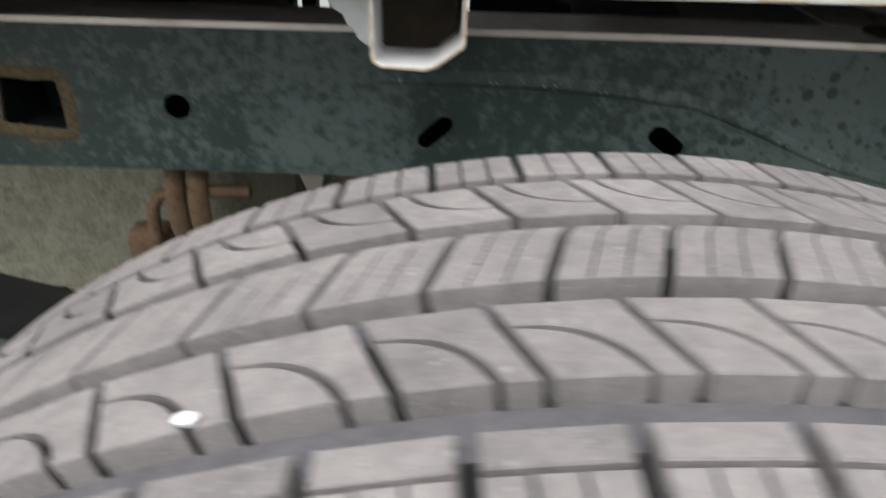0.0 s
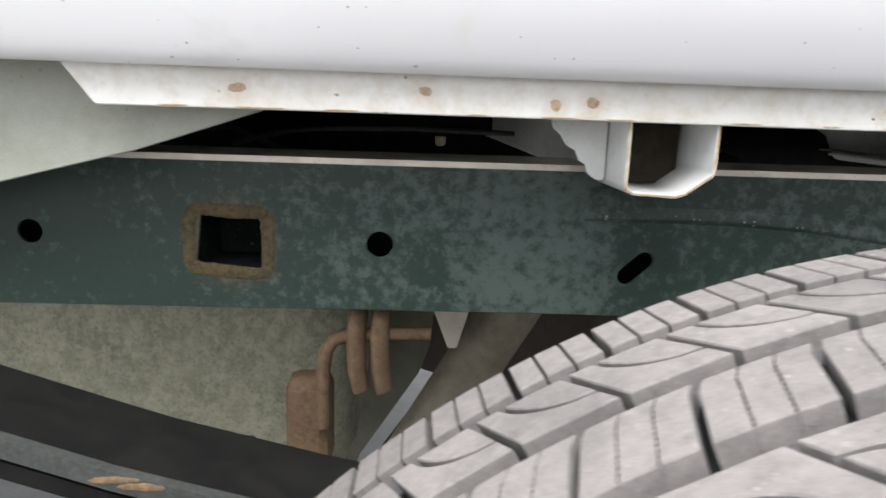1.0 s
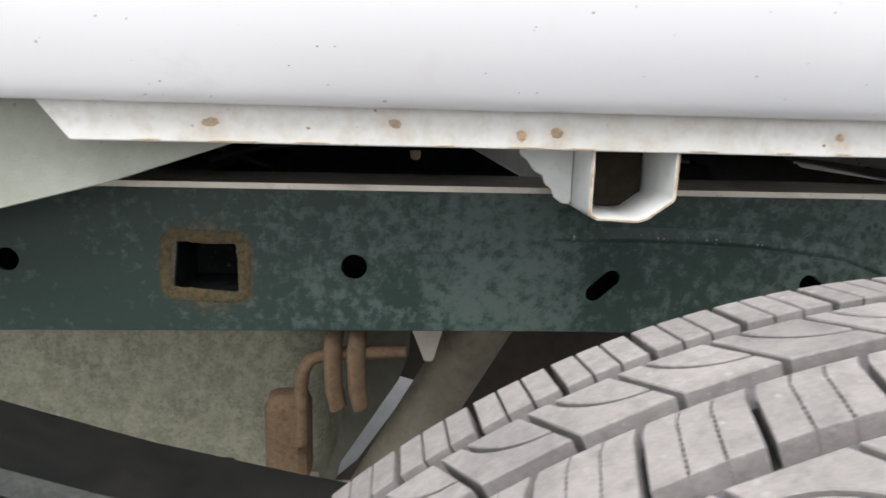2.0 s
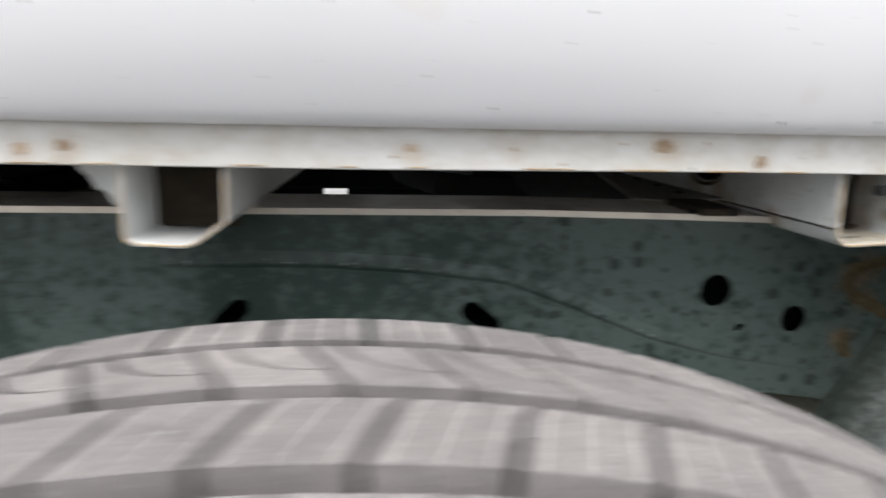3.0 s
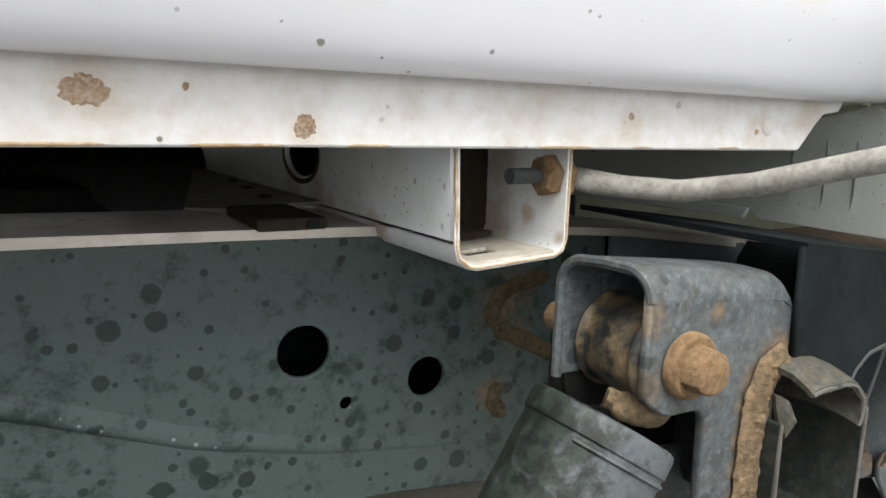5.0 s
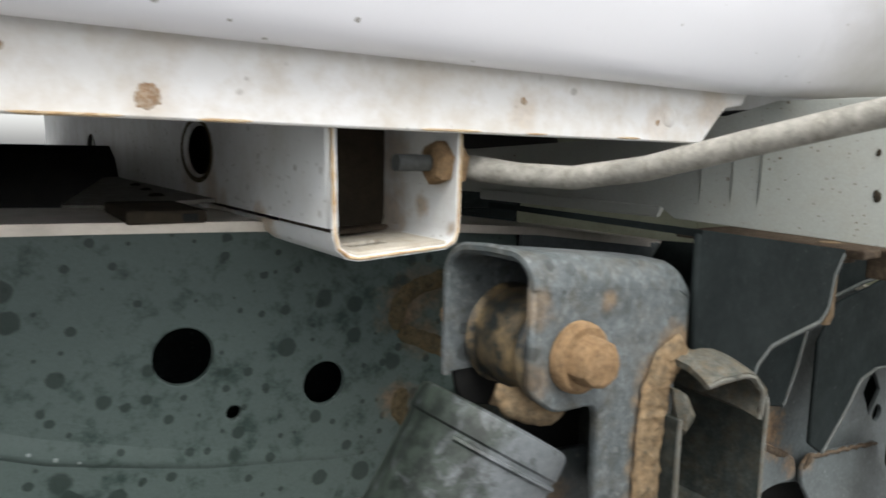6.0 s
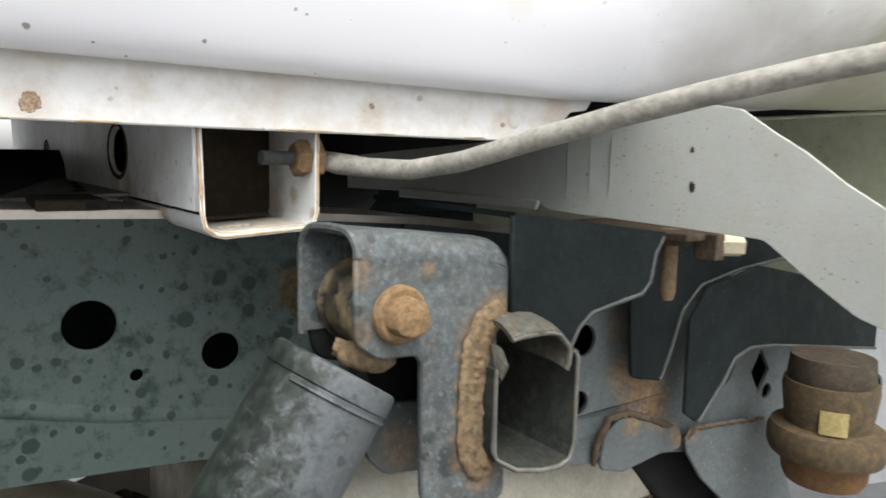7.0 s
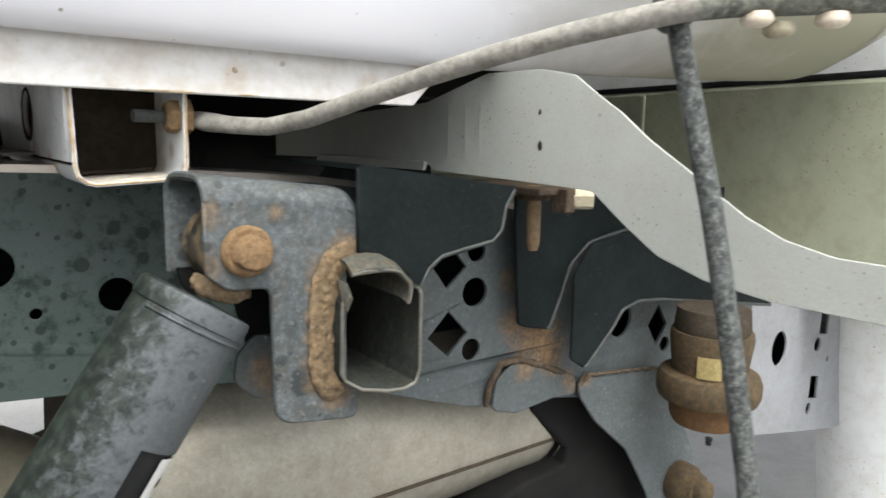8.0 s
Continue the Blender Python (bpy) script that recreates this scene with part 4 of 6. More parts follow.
lo, hi = [[bm.verts.new((x, y, 0.7925 - (0.357 - x) * 0.05 + dz)) for x, y in foot] for dz in (0.0, 0.0018)]
bm.faces.new(lo[::-1]), bm.faces.new(hi)
for k in range(5):
    bm.faces.new((lo[k], lo[(k + 1) % 5], hi[(k + 1) % 5], hi[k]))
part("foot_plate", bm, ROD_METAL, hat2, "dusty grey foot plate on the rail")
for x, y, r in ((0.338, 0.545, 0.0040), (0.343, 0.600, 0.0032), (0.347, 0.66, 0.0034)):
    part("dirt_clod", lathe([(0.0, 0.0), (0.0, r), (0.0012, r * 0.7), (0.0016, 0.0)], (x, y, 0.7938), (0, 0, 1), 12), DIRT_AND_SHADE, hat2)
smooth(part("seam_strip", tube([(0.3575, 0.54, 0.7880), (0.3575, 1.6, 0.7880)], 0.0016, 8), INNER_PAINT, hat2, "bright folded lower edge"), 60)
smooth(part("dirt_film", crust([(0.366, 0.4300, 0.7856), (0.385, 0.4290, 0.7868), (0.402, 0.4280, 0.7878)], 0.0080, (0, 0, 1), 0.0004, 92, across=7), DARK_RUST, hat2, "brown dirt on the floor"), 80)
for i, (y, z, r) in enumerate([(0.398, 0.796, 0.0016), (0.4, 0.803, 0.001), (0.392, 0.8, 0.0012), (0.41, 0.797, 0.0018), (0.405, 0.79, 0.0014)]):
    b2 = blob(0, 0, 0, r, r, 0.0003, 70 + i, 10)
    bmesh.ops.transform(b2, verts=b2.verts[:], matrix=Matrix.Translation((0.4076, y, z)) @ Matrix.Rotation(radians(-90), 4, "Z"))
    part("rust_fleck", b2, SPOT_RUST, hat2)

# outrigger plates of white sheet, across the truck
arm_top = [(0.70, 0.818), (0.438, 0.829), (0.374, 0.8435), (0.3277, 0.8425), (0.3035, 0.8380), (0.2868, 0.8268), (0.2725, 0.8182), (0.2555, 0.8055), (0.2347, 0.7927), (0.2180, 0.7820), (0.2050, 0.7740), (0.1885, 0.7666), (0.1690, 0.7623), (0.10, 0.7610)]
arm_low = [(0.10, 0.7412), (0.1500, 0.7414), (0.1910, 0.7416), (0.2220, 0.7452), (0.2470, 0.7525), (0.2680, 0.7655), (0.2885, 0.7800), (0.355, 0.7825), (0.4275, 0.7845), (0.434, 0.7885), (0.523, 0.7905), (0.70, 0.789)]
arm_out = rounded(arm_top + arm_low, [0, 0.01, 0.01, 0.012, 0.012] + [0.02] * 8 + [0, 0] + [0.02] * 5 + [0.012, 0, 0.002, 0.002, 0, 0], 4)
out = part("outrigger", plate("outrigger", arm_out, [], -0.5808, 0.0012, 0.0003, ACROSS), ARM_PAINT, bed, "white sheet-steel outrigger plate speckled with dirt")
for i, (y, z, r) in enumerate([(0.327, 0.802, 0.0030), (0.328, 0.820, 0.0018)]):
    b2 = blob(0, 0, 0, r * 0.55, r * 0.9, 0.0005, 120 + i, 12)
    bmesh.ops.transform(b2, verts=b2.verts[:], matrix=Matrix.Translation((0.5795, y, z)) @ Matrix.Rotation(radians(-90), 4, "Z"))
    part("dirt_fleck", b2, DIRT_AND_SHADE, out)
for y in (0.413, 0.395, 0.380):
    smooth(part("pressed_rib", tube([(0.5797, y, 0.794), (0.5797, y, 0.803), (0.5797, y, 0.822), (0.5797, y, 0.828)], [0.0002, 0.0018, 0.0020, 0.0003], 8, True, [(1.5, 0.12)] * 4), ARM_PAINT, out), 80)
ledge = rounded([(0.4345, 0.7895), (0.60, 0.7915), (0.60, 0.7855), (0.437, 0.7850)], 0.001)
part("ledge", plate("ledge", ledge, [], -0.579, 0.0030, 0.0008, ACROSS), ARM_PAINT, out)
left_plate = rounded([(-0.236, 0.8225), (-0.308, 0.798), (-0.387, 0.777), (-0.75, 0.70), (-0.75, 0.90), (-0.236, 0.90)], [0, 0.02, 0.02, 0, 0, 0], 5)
left_arm = part("outrigger", plate("outrigger", left_plate, [], 0.402, 0.0025, 0.0008), SHADE_PAINT, bed, "white sheet-steel wheelhouse plate, shade in its colour")
part("edge_flange", box(-0.75, -0.236, 0.4045, 0.44, 0.896, 0.90), INNER_PAINT, left_arm)

# ---- cab behind the bed ----
cab = thing("truck_cab", 1.3, 0.6, 0.4, "white painted cab, its back wall's shade in olive colour", "truck cab")
# lower wall carries its shade as olive colour
back = part("back_wall", box(1.10, 1.165, 0.12, 1.75, 0.630, 0.8775, 0.006), OLIVE_SHADE, cab)
part("pressed_rib", box(1.0965, 1.1020, 0.664, 0.674, 0.66, 0.872, 0.002), OLIVE_SHADE, back)
# black strip added on the wall's top for the dark gap there
part("gap_strip", box(1.1010, 1.1640, 0.14, 1.74, 0.8770, 0.8840, 0.002), RUBBER, cab, "black strip added for the dark gap")
part("upper_wall", box(1.168, 1.18, 0.12, 1.75, 0.868, 1.6, 0.003), INNER_PAINT, cab, "white upper back wall")
part("side_wall", box(1.182, 2.6, 0.12, 0.14, 0.66, 1.6, 0.003), INNER_PAINT, cab)
part("roof", box(1.168, 2.6, 0.12, 1.75, 1.601, 1.62, 0.003), INNER_PAINT, cab)
smooth(part("wheelhouse_post", tube([(1.262, 0.425, 0.66), (1.277, 0.425, 0.55), (1.335, 0.425, 0.30), (1.365, 0.425, 0.1)], 0.062, 24), INNER_PAINT, cab, "white rounded lower corner of the cab"), 60)

# ---- shock absorber bracket on the frame ----
BR_Y = 0.334


def saddle_drop(x):
    """The saddle's ridge falls towards its outer end and rounds off there."""
    return (x - 0.400) * 0.115 + 95.0 * max(0.0, x - 0.4635) ** 2


plate_out = rounded([(0.4003, 0.7790), (0.4180, 0.7768), (0.4400, 0.7742), (0.4630, 0.7715), (0.4690, 0.7680), (0.4725, 0.7635), (0.4740, 0.7570), (0.4740, 0.7500), (0.4635, 0.7460), (0.4632, 0.6880), (0.4690, 0.6820), (0.4694, 0.6696), (0.4290, 0.6755), (0.4281, 0.7395), (0.4090, 0.7400), (0.4000, 0.7470)],
                    [0, 0, 0, 0.002, 0.004, 0.004, 0.002, 0.002, 0.003, 0.003, 0.002, 0.0045, 0.0100, 0.0065, 0.010, 0.006], 6)
bracket = part("shock_bracket", plate("shock_bracket", plate_out[::-1], [circle(0.4165, 0.7560, 0.006)], BR_Y, 0.0036, 0.0010), BRACKET_STEEL, frame_thing, "grey steel shock absorber bracket, rusty at its weld")
# its top, folded over from the front to the back leaf
quarter = [math.pi / 2 * k / 8 for k in range(9)]
fold = [(BR_Y + 0.009 * (1 - math.cos(a)), 0.7790 + 0.0095 * math.sin(a)) for a in quarter] + [(0.352, 0.7889)] + [(0.362 + 0.010 * math.sin(a), 0.7790 + 0.0095 * math.cos(a)) for a in quarter] + [(0.3725, 0.760), (0.3725, 0.745)]


def fold_bend(x, y, z):
    return y, z - saddle_drop(x) * max(0.0, min(1.0, (z - 0.75) / 0.03))


bm = extrude_profile(thicken(fold, -0.0034), 0.4003, 0.4735, fold_bend, 24)
for v in bm.verts:
    v.co.x -= max(0.0, (v.co.y - BR_Y) / 0.037) * 0.006 * max(0.0, min(1.0, (0.440 - v.co.x) / 0.04))
smooth(part("bracket_saddle", bm, BRACKET_STEEL, frame_thing, "folded saddle of the shock bracket"), 50)
# worn rim of the fold
part("bracket_rim", tube([(0.4008 - max(0.0, (y - BR_Y) / 0.037) * 0.006, y + 0.0012 if y < 0.353 else y - 0.0012, z - 0.0014) for y, z in fold if z > 0.742], 0.0019, 8), BRACKET_STEEL, frame_thing)
# upper leaf in black: the shadow of the bracket's cavity put into its colour
part("bracket_leaf", plate("bracket_leaf", rounded([(0.3960, 0.7560), (0.4735, 0.7500), (0.4735, 0.7000), (0.4300, 0.7000), (0.4230, 0.7280), (0.4000, 0.7330)], [0, 0, 0, 0, 0.006, 0.01], 5)[::-1], [], 0.3700, 0.0030, 0.0008), BLACK_STEEL, frame_thing, "back leaf of the shock bracket, blackened as shade")
part("bracket_lobe", plate("bracket_lobe", rounded([(0.4310, 0.7080), (0.4735, 0.7040), (0.4735, 0.6720), (0.4300, 0.6775), (0.4205, 0.6880), (0.4225, 0.7000)], [0.004, 0, 0.004, 0.010, 0.008, 0.006], 5)[::-1], [], 0.3655, 0.0030, 0.0008), FRONT_PAINT, frame_thing, "grey-green lobe of the bracket")
# open square tube welded to the bracket
tube_line = [(0.4590, 0.7300), (0.4585, 0.6960), (0.4600, 0.6925), (0.4640, 0.6900), (0.4780, 0.6866), (0.4870, 0.6858), (0.4930, 0.6875), (0.4950, 0.6935), (0.4952, 0.7310), (0.4938, 0.7335)]
st = thicken(tube_line, -0.0024)
n = len(st)
bm = bmesh.new()
ragged = random.Random(61)
va = [bm.verts.new((x, (0.3260 if x < 0.4625 else 0.3190) + ragged.uniform(-0.0006, 0.0006), z)) for x, z in st]
vb = [bm.verts.new((x, RAIL_Y - 0.001, z)) for x, z in st]
for k in range(n):
    bm.faces.new((va[k], va[(k + 1) % n], vb[(k + 1) % n], vb[k]))
for k in range(n // 2 - 1):
    bm.faces.new((va[k], va[k + 1], va[n - 2 - k], va[n - 1 - k]))
sq_tube = smooth(part("square_tube", bm, TUBE_STEEL, frame_thing, "open square steel tube end"), 40)
rim_path = [((st[k][0] + st[n - 1 - k][0]) / 2, (0.3260 if st[k][0] < 0.4625 else 0.3190), (st[k][1] + st[n - 1 - k][1]) / 2) for k in range(n // 2)]
smooth(part("worn_rim", tube(rim_path, [ragged.uniform(0.0007, 0.0012) for _ in rim_path], 8), EDGE_STEEL, sq_tube, "bare worn edge"), 60)
# crushed upper flap: a sheet that rises inwards and turns down at its outer side
flap = [(0.4575, 0.7452), (0.4640, 0.7462), (0.4720, 0.7464), (0.4790, 0.7455), (0.4835, 0.7440), (0.4862, 0.7412), (0.4888, 0.7385), (0.4898, 0.7350), (0.4895, 0.7300), (0.4885, 0.7272)]
st = thicken(flap, -0.0022)
n = len(st)
bm = bmesh.new()
rings_ = []
for y, lift, pull in ((0.3160, 0.0, 0.0), (0.3185, 0.0014, 0.0004), (0.3240, 0.0038, 0.0010), (0.3330, 0.0048, 0.0014), (0.4180, 0.0030, 0.0030)):
    rings_.append([bm.verts.new((x + pull, y + 0.0011 * math.sin(x * 520 + z * 300), z + lift * max(0.0, min(1.0, (0.4905 - x) / 0.010)))) for x, z in st])
for a, b in zip(rings_, rings_[1:]):
    for k in range(n):
        bm.faces.new((a[k], a[(k + 1) % n], b[(k + 1) % n], b[k]))
for k in range(n // 2 - 1):
    bm.faces.new((rings_[0][k], rings_[0][k + 1], rings_[0][n - 2 - k], rings_[0][n - 1 - k]))
smooth(part("bent_flap", bm, FLAP_STEEL, sq_tube, "bent upper flap with a worn edge"), 45)
rim_path = [((st[k][0] + st[n - 1 - k][0]) / 2, 0.3160, (st[k][1] + st[n - 1 - k][1]) / 2) for k in range(n // 2)]
smooth(part("worn_rim", tube(rim_path, [ragged.uniform(0.0006, 0.0010) for _ in rim_path], 8), EDGE_STEEL, sq_tube, "bare worn edge"), 60)
# black sheet deep in the tube, added to darken its inside
part("tube_bulkhead", box(0.4630, 0.4930, 0.440, 0.442, 0.6905, 0.7440), BLACK_STEEL, sq_tube, "black sheet added for the shade inside the tube")
# torn tongue at the head of the tube's inner wall, creased outwards
bm = bmesh.new()
tongue = [[(0.4570, 0.3290, 0.7400), (0.4590, 0.3262, 0.7392), (0.4606, 0.3255, 0.7378), (0.4612, 0.3260, 0.7360)], [(0.4578, 0.3280, 0.7340), (0.4598, 0.3238, 0.7328), (0.4616, 0.3228, 0.7315), (0.4618, 0.3245, 0.7305)], [(0.4584, 0.3270, 0.7280), (0.4594, 0.3250, 0.7262), (0.4600, 0.3255, 0.7245), (0.4600, 0.3262, 0.7235)]]
grid_ = [[bm.verts.new(c) for c in row] for row in tongue]
back_ = [[bm.verts.new((x + 0.0010, y + 0.0022, z)) for x, y, z in row] for row in tongue]
for g in (grid_, back_):
    for a, b in zip(g, g[1:]):
        for k in range(3):
            bm.faces.new((a[k], a[k + 1], b[k + 1], b[k]))
loop_a = grid_[0] + [grid_[1][3]] + grid_[2][::-1] + [grid_[1][0]]
loop_b = back_[0] + [back_[1][3]] + back_[2][::-1] + [back_[1][0]]
for k in range(len(loop_a)):
    k2 = (k + 1) % len(loop_a)
    bm.faces.new((loop_a[k], loop_a[k2], loop_b[k2], loop_b[k]))
part("torn_tongue", bm, FLAP_STEEL, sq_tube, "torn tongue at the tube's mouth")


def ragged_bead(path, width, seed, sides=10):
    rnd = random.Random(seed)
    dense = []
    for a, b in zip(path, path[1:]):
        a, b = Vector(a), Vector(b)
        k = max(1, int((b - a).length / 0.0028))
        dense += [a.lerp(b, j / k) for j in range(k)]
    dense.append(Vector(path[-1]))
    pts = [(p.x + rnd.uniform(-0.0007, 0.0007), p.y + rnd.uniform(-0.0006, 0.0006), p.z + rnd.uniform(-0.0007, 0.0007)) for p in dense]
    ends = lambda i: min(1.0, 0.55 + 0.25 * min(i, len(pts) - 1 - i))
    return tube(pts, [width * rnd.uniform(0.82, 1.18) * ends(i) for i in range(len(pts))], sides)


smooth(part("weld_bead", crust([(0.4670, 0.3325, 0.7505), (0.4610, 0.3320, 0.7500), (0.4555, 0.3320, 0.7465), (0.4522, 0.3320, 0.7380), (0.4510, 0.3320, 0.7200), (0.4500, 0.3320, 0.7050), (0.4510, 0.3320, 0.6945), (0.4550, 0.3320, 0.6885), (0.4605, 0.3322, 0.6855)], 0.0066, (0, -1, 0), 0.0021, 21, step=0.0011, across=15, rough=1.2), WELD_RUST, bracket, "thick rusty weld bead"), 70)
# welded rust frame and nut on the rail behind the bracket
for k, line in enumerate(([(0.4208, 0.7372), (0.4225, 0.7492), (0.4300, 0.7552), (0.4398, 0.7575), (0.4534, 0.7599)], [(0.4220, 0.7360), (0.4300, 0.7325), (0.4443, 0.7263), (0.4600, 0.7170)], [(0.4255, 0.7085), (0.4220, 0.6990), (0.4290, 0.6905)])):
    smooth(part("weld_bead", crust([(x, RAIL_Y - 0.0004, z) for x, z in line], 0.0044, (0, -1, 0), 0.0013, 22 + k), RING_RUST, frame_thing, "rusty weld on the rail"), 80)

# ---- shock absorber ----
shock = thing("shock_absorber", 0.36, 0.366, 0.62, "black shock absorber with dusty plastic cover on a rusty bolt", "shock absorber")
EYE = Vector((0.4165, 0.3540, 0.7560))
smooth(part("mounting_eye", lathe([(-0.0160, 0.009), (-0.0160, 0.0158), (-0.0146, 0.0174), (-0.0126, 0.0178), (-0.0106, 0.0162), (-0.0085, 0.0158), (-0.0068, 0.0166), (0.0080, 0.0166), (0.0096, 0.0158), (0.0112, 0.0160), (0.0130, 0.0175), (0.0150, 0.0158), (0.0150, 0.009)], EYE, (0, 1, 0), 40, True), EYE_STEEL, shock, "black steel eye with tan dirt"), 40)
smooth(part("eye_weld", lump([(0.3985, 0.350, 0.7420), (0.4030, 0.346, 0.7395), (0.4090, 0.344, 0.7375), (0.4150, 0.344, 0.7362), (0.4215, 0.347, 0.7350)], 0.0050, 24), WELD_RUST, shock, "rusty weld under the eye"), 70)
bolt = smooth(part("bolt", lathe([(-0.0245, 0.0), (-0.0245, 0.0098), (-0.0236, 0.0108), (-0.0222, 0.0112), (-0.0207, 0.0112), (-0.020, 0.006), (0.046, 0.006), (0.046, 0.0)], EYE, (0, 1, 0), 28), BOLT_RUST, shock, "rusty bolt with washer"), 40)
hexa = lathe([(-0.0315, 0.0), (-0.0315, 0.0058), (-0.0309, 0.0070), (-0.0298, 0.0076), (-0.0243, 0.0078), (-0.0240, 0.0)], EYE + Vector((0.0004, 0, -0.0003)), (0, 1, 0), 14)
for v in hexa.verts:
    v.co += Vector((noise.noise(v.co * 180), 0, noise.noise(v.co * 180 + Vector((7, 3, 1))))) * 0.0009
smooth(part("hex_head", hexa, BOLT_RUST, bolt, "worn hexagon head"), 30)
smooth(part("nut", lathe([(0.0205, 0.0), (0.0205, 0.0095), (0.0295, 0.0095), (0.0305, 0.0062), (0.042, 0.0058), (0.044, 0.0)], EYE, (0, 1, 0), 12), BOLT_RUST, bolt, "rusty nut and thread end"), 30)
AX = Vector((-0.555, -0.02, -0.83)).normalized()
CAP = EYE + AX * 0.0275
U = (Vector((0, 1, 0)) - AX * AX.y).normalized()
Wd = AX.cross(U).normalized()


def cover_mesh():
    bm = bmesh.new()
    sides = 56
    prof = [(0.0, 0.012), (0.0, 0.0240), (0.0007, 0.0252), (0.0024, 0.0257), (0.0085, 0.0257), (0.0092, 0.0250), (0.0615, 0.0250), (0.10, 0.0252), (0.16, 0.0254), (0.34, 0.0256)]
    rings = [[bm.verts.new(CAP + AX * s + r * (U * math.cos(2 * math.pi * k / sides) + Wd * math.sin(2 * math.pi * k / sides))) for k in range(sides)] for s, r in prof]
    for i, (a, b) in enumerate(zip(rings, rings[1:])):
        for k in range(sides):
            p = (a[k].co + b[(k + 1) % sides].co) / 2 - (CAP + AX * (prof[i][0] + prof[i + 1][0]) / 2)
            if i >= 6 and p.normalized().dot(Wd) * side_sign > 0.10 and p.y < 0.016:
                continue
            bm.faces.new((a[k], a[(k + 1) % sides], b[(k + 1) % sides], b[k]))
    bm.faces.new(rings[0])
    return bm


side_sign = 1.0 if Wd.x > 0 else -1.0
cover = smooth(part("dust_cover", cover_mesh(), SHOCK_PLASTIC, shock, "dusty black plastic dust cover with a cut-out"), 40)
smooth(part("damper_body", lathe([(0.012, 0.0), (0.012, 0.0238), (0.34, 0.0238), (0.34, 0.0)], CAP, AX, 40), RUBBER, shock, "black damper body"), 40)
right = Wd * side_sign
for k, (s0, s1, a0, a1, nm, mt, rr) in enumerate([(0.0635, 0.130, -54, 2, "sticker", PAPER_LABEL, 0.0246), (0.0725, 0.0765, -38, -16, "print_bar", SPRING_GREY, 0.0248), (0.083, 0.086, -38, -22, "print_bar", SPRING_GREY, 0.0248)]):
    bm = bmesh.new()
    prev = None
    for j in range(9):
        a = radians(a0 + (a1 - a0) * j / 8)
        d = right * math.cos(a) + U * math.sin(a)
        row = [bm.verts.new(CAP + AX * s + d * rr) for s in (s0, s1)]
        if prev:
            bm.faces.new((prev[0], prev[1], row[1], row[0]))
        prev = row
    part(nm, bm, mt, shock, "white paper sticker with grey print" if nm == "sticker" else "")
arcp = [CAP + AX * 0.0112 + 0.0252 * (right * math.cos(radians(a)) + U * math.sin(radians(a))) for a in range(-150, 0, 10)]
part("cover_seam", tube(arcp, 0.0009, 6), SHOCK_PLASTIC, cover)

# ---- body mount on the frame ----
BOX_Y = 0.331
box_out = rounded([(0.470, 0.7900), (0.5665, 0.7775), (0.5600, 0.7690), (0.5575, 0.7540), (0.5520, 0.7502), (0.5330, 0.7474), (0.5180, 0.7448), (0.5100, 0.7390), (0.5040, 0.7290), (0.5030, 0.7150), (0.4980, 0.7150), (0.4980, 0.7380), (0.4870, 0.7470), (0.470, 0.7490)], [0, 0.002, 0.006, 0.005, 0.006, 0.01, 0.01, 0.01, 0.01, 0, 0, 0, 0, 0], 5)
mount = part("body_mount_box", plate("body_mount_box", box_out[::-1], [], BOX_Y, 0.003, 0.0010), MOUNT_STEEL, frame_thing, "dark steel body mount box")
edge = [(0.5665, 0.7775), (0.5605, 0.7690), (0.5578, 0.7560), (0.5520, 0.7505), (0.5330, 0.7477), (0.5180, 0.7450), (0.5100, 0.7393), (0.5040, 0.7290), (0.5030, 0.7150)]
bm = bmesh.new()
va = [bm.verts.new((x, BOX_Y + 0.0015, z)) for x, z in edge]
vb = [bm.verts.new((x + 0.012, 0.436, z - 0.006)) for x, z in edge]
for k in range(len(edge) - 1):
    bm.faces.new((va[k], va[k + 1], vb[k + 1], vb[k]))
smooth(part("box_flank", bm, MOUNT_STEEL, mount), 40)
smooth(part("rolled_rim", tube([(x - 0.0004, BOX_Y + 0.0008, z + 0.0004) for x, z in edge], 0.0013, 8), EDGE_PAINT, mount, "lighter rolled rim"), 60)
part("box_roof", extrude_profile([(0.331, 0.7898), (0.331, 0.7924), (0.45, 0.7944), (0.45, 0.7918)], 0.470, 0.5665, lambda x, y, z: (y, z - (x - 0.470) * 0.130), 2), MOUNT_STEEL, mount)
part("mount_shelf", box(0.5845, 0.645, 0.332, 0.430, 0.7738, 0.7778, 0.001), DARK_RUST, frame_thing, "rusty shelf under the outrigger")
stud = smooth(part("stud", tube([(0.605, 0.357, 0.778), (0.605, 0.357, 0.7425), (0.605, 0.357, 0.7380)], [0.0046, 0.0044, 0.0030], 14), ROD_RUST, frame_thing, "rust-brown stud"), 40)
part("stud_washer", lathe([(0.0, 0.0), (0.0, 0.011), (-0.003, 0.011), (-0.003, 0.0)], (0.605, 0.357, 0.7725), (0, 0, 1), 20), DARK_RUST, stud)
part("pale_nut", lathe([(0.0, 0.0), (0.0, 0.0060), (0.0125, 0.0060), (0.0125, 0.0)], (0.6085, 0.3300, 0.7715), (0.80, -0.55, 0.0), 6), BRASS_PAINT, frame_thing, "pale zinc-plated nut")
part("nut_washer", box(0.600, 0.6075, 0.325, 0.338, 0.764, 0.778, 0.001), DARK_RUST, frame_thing)
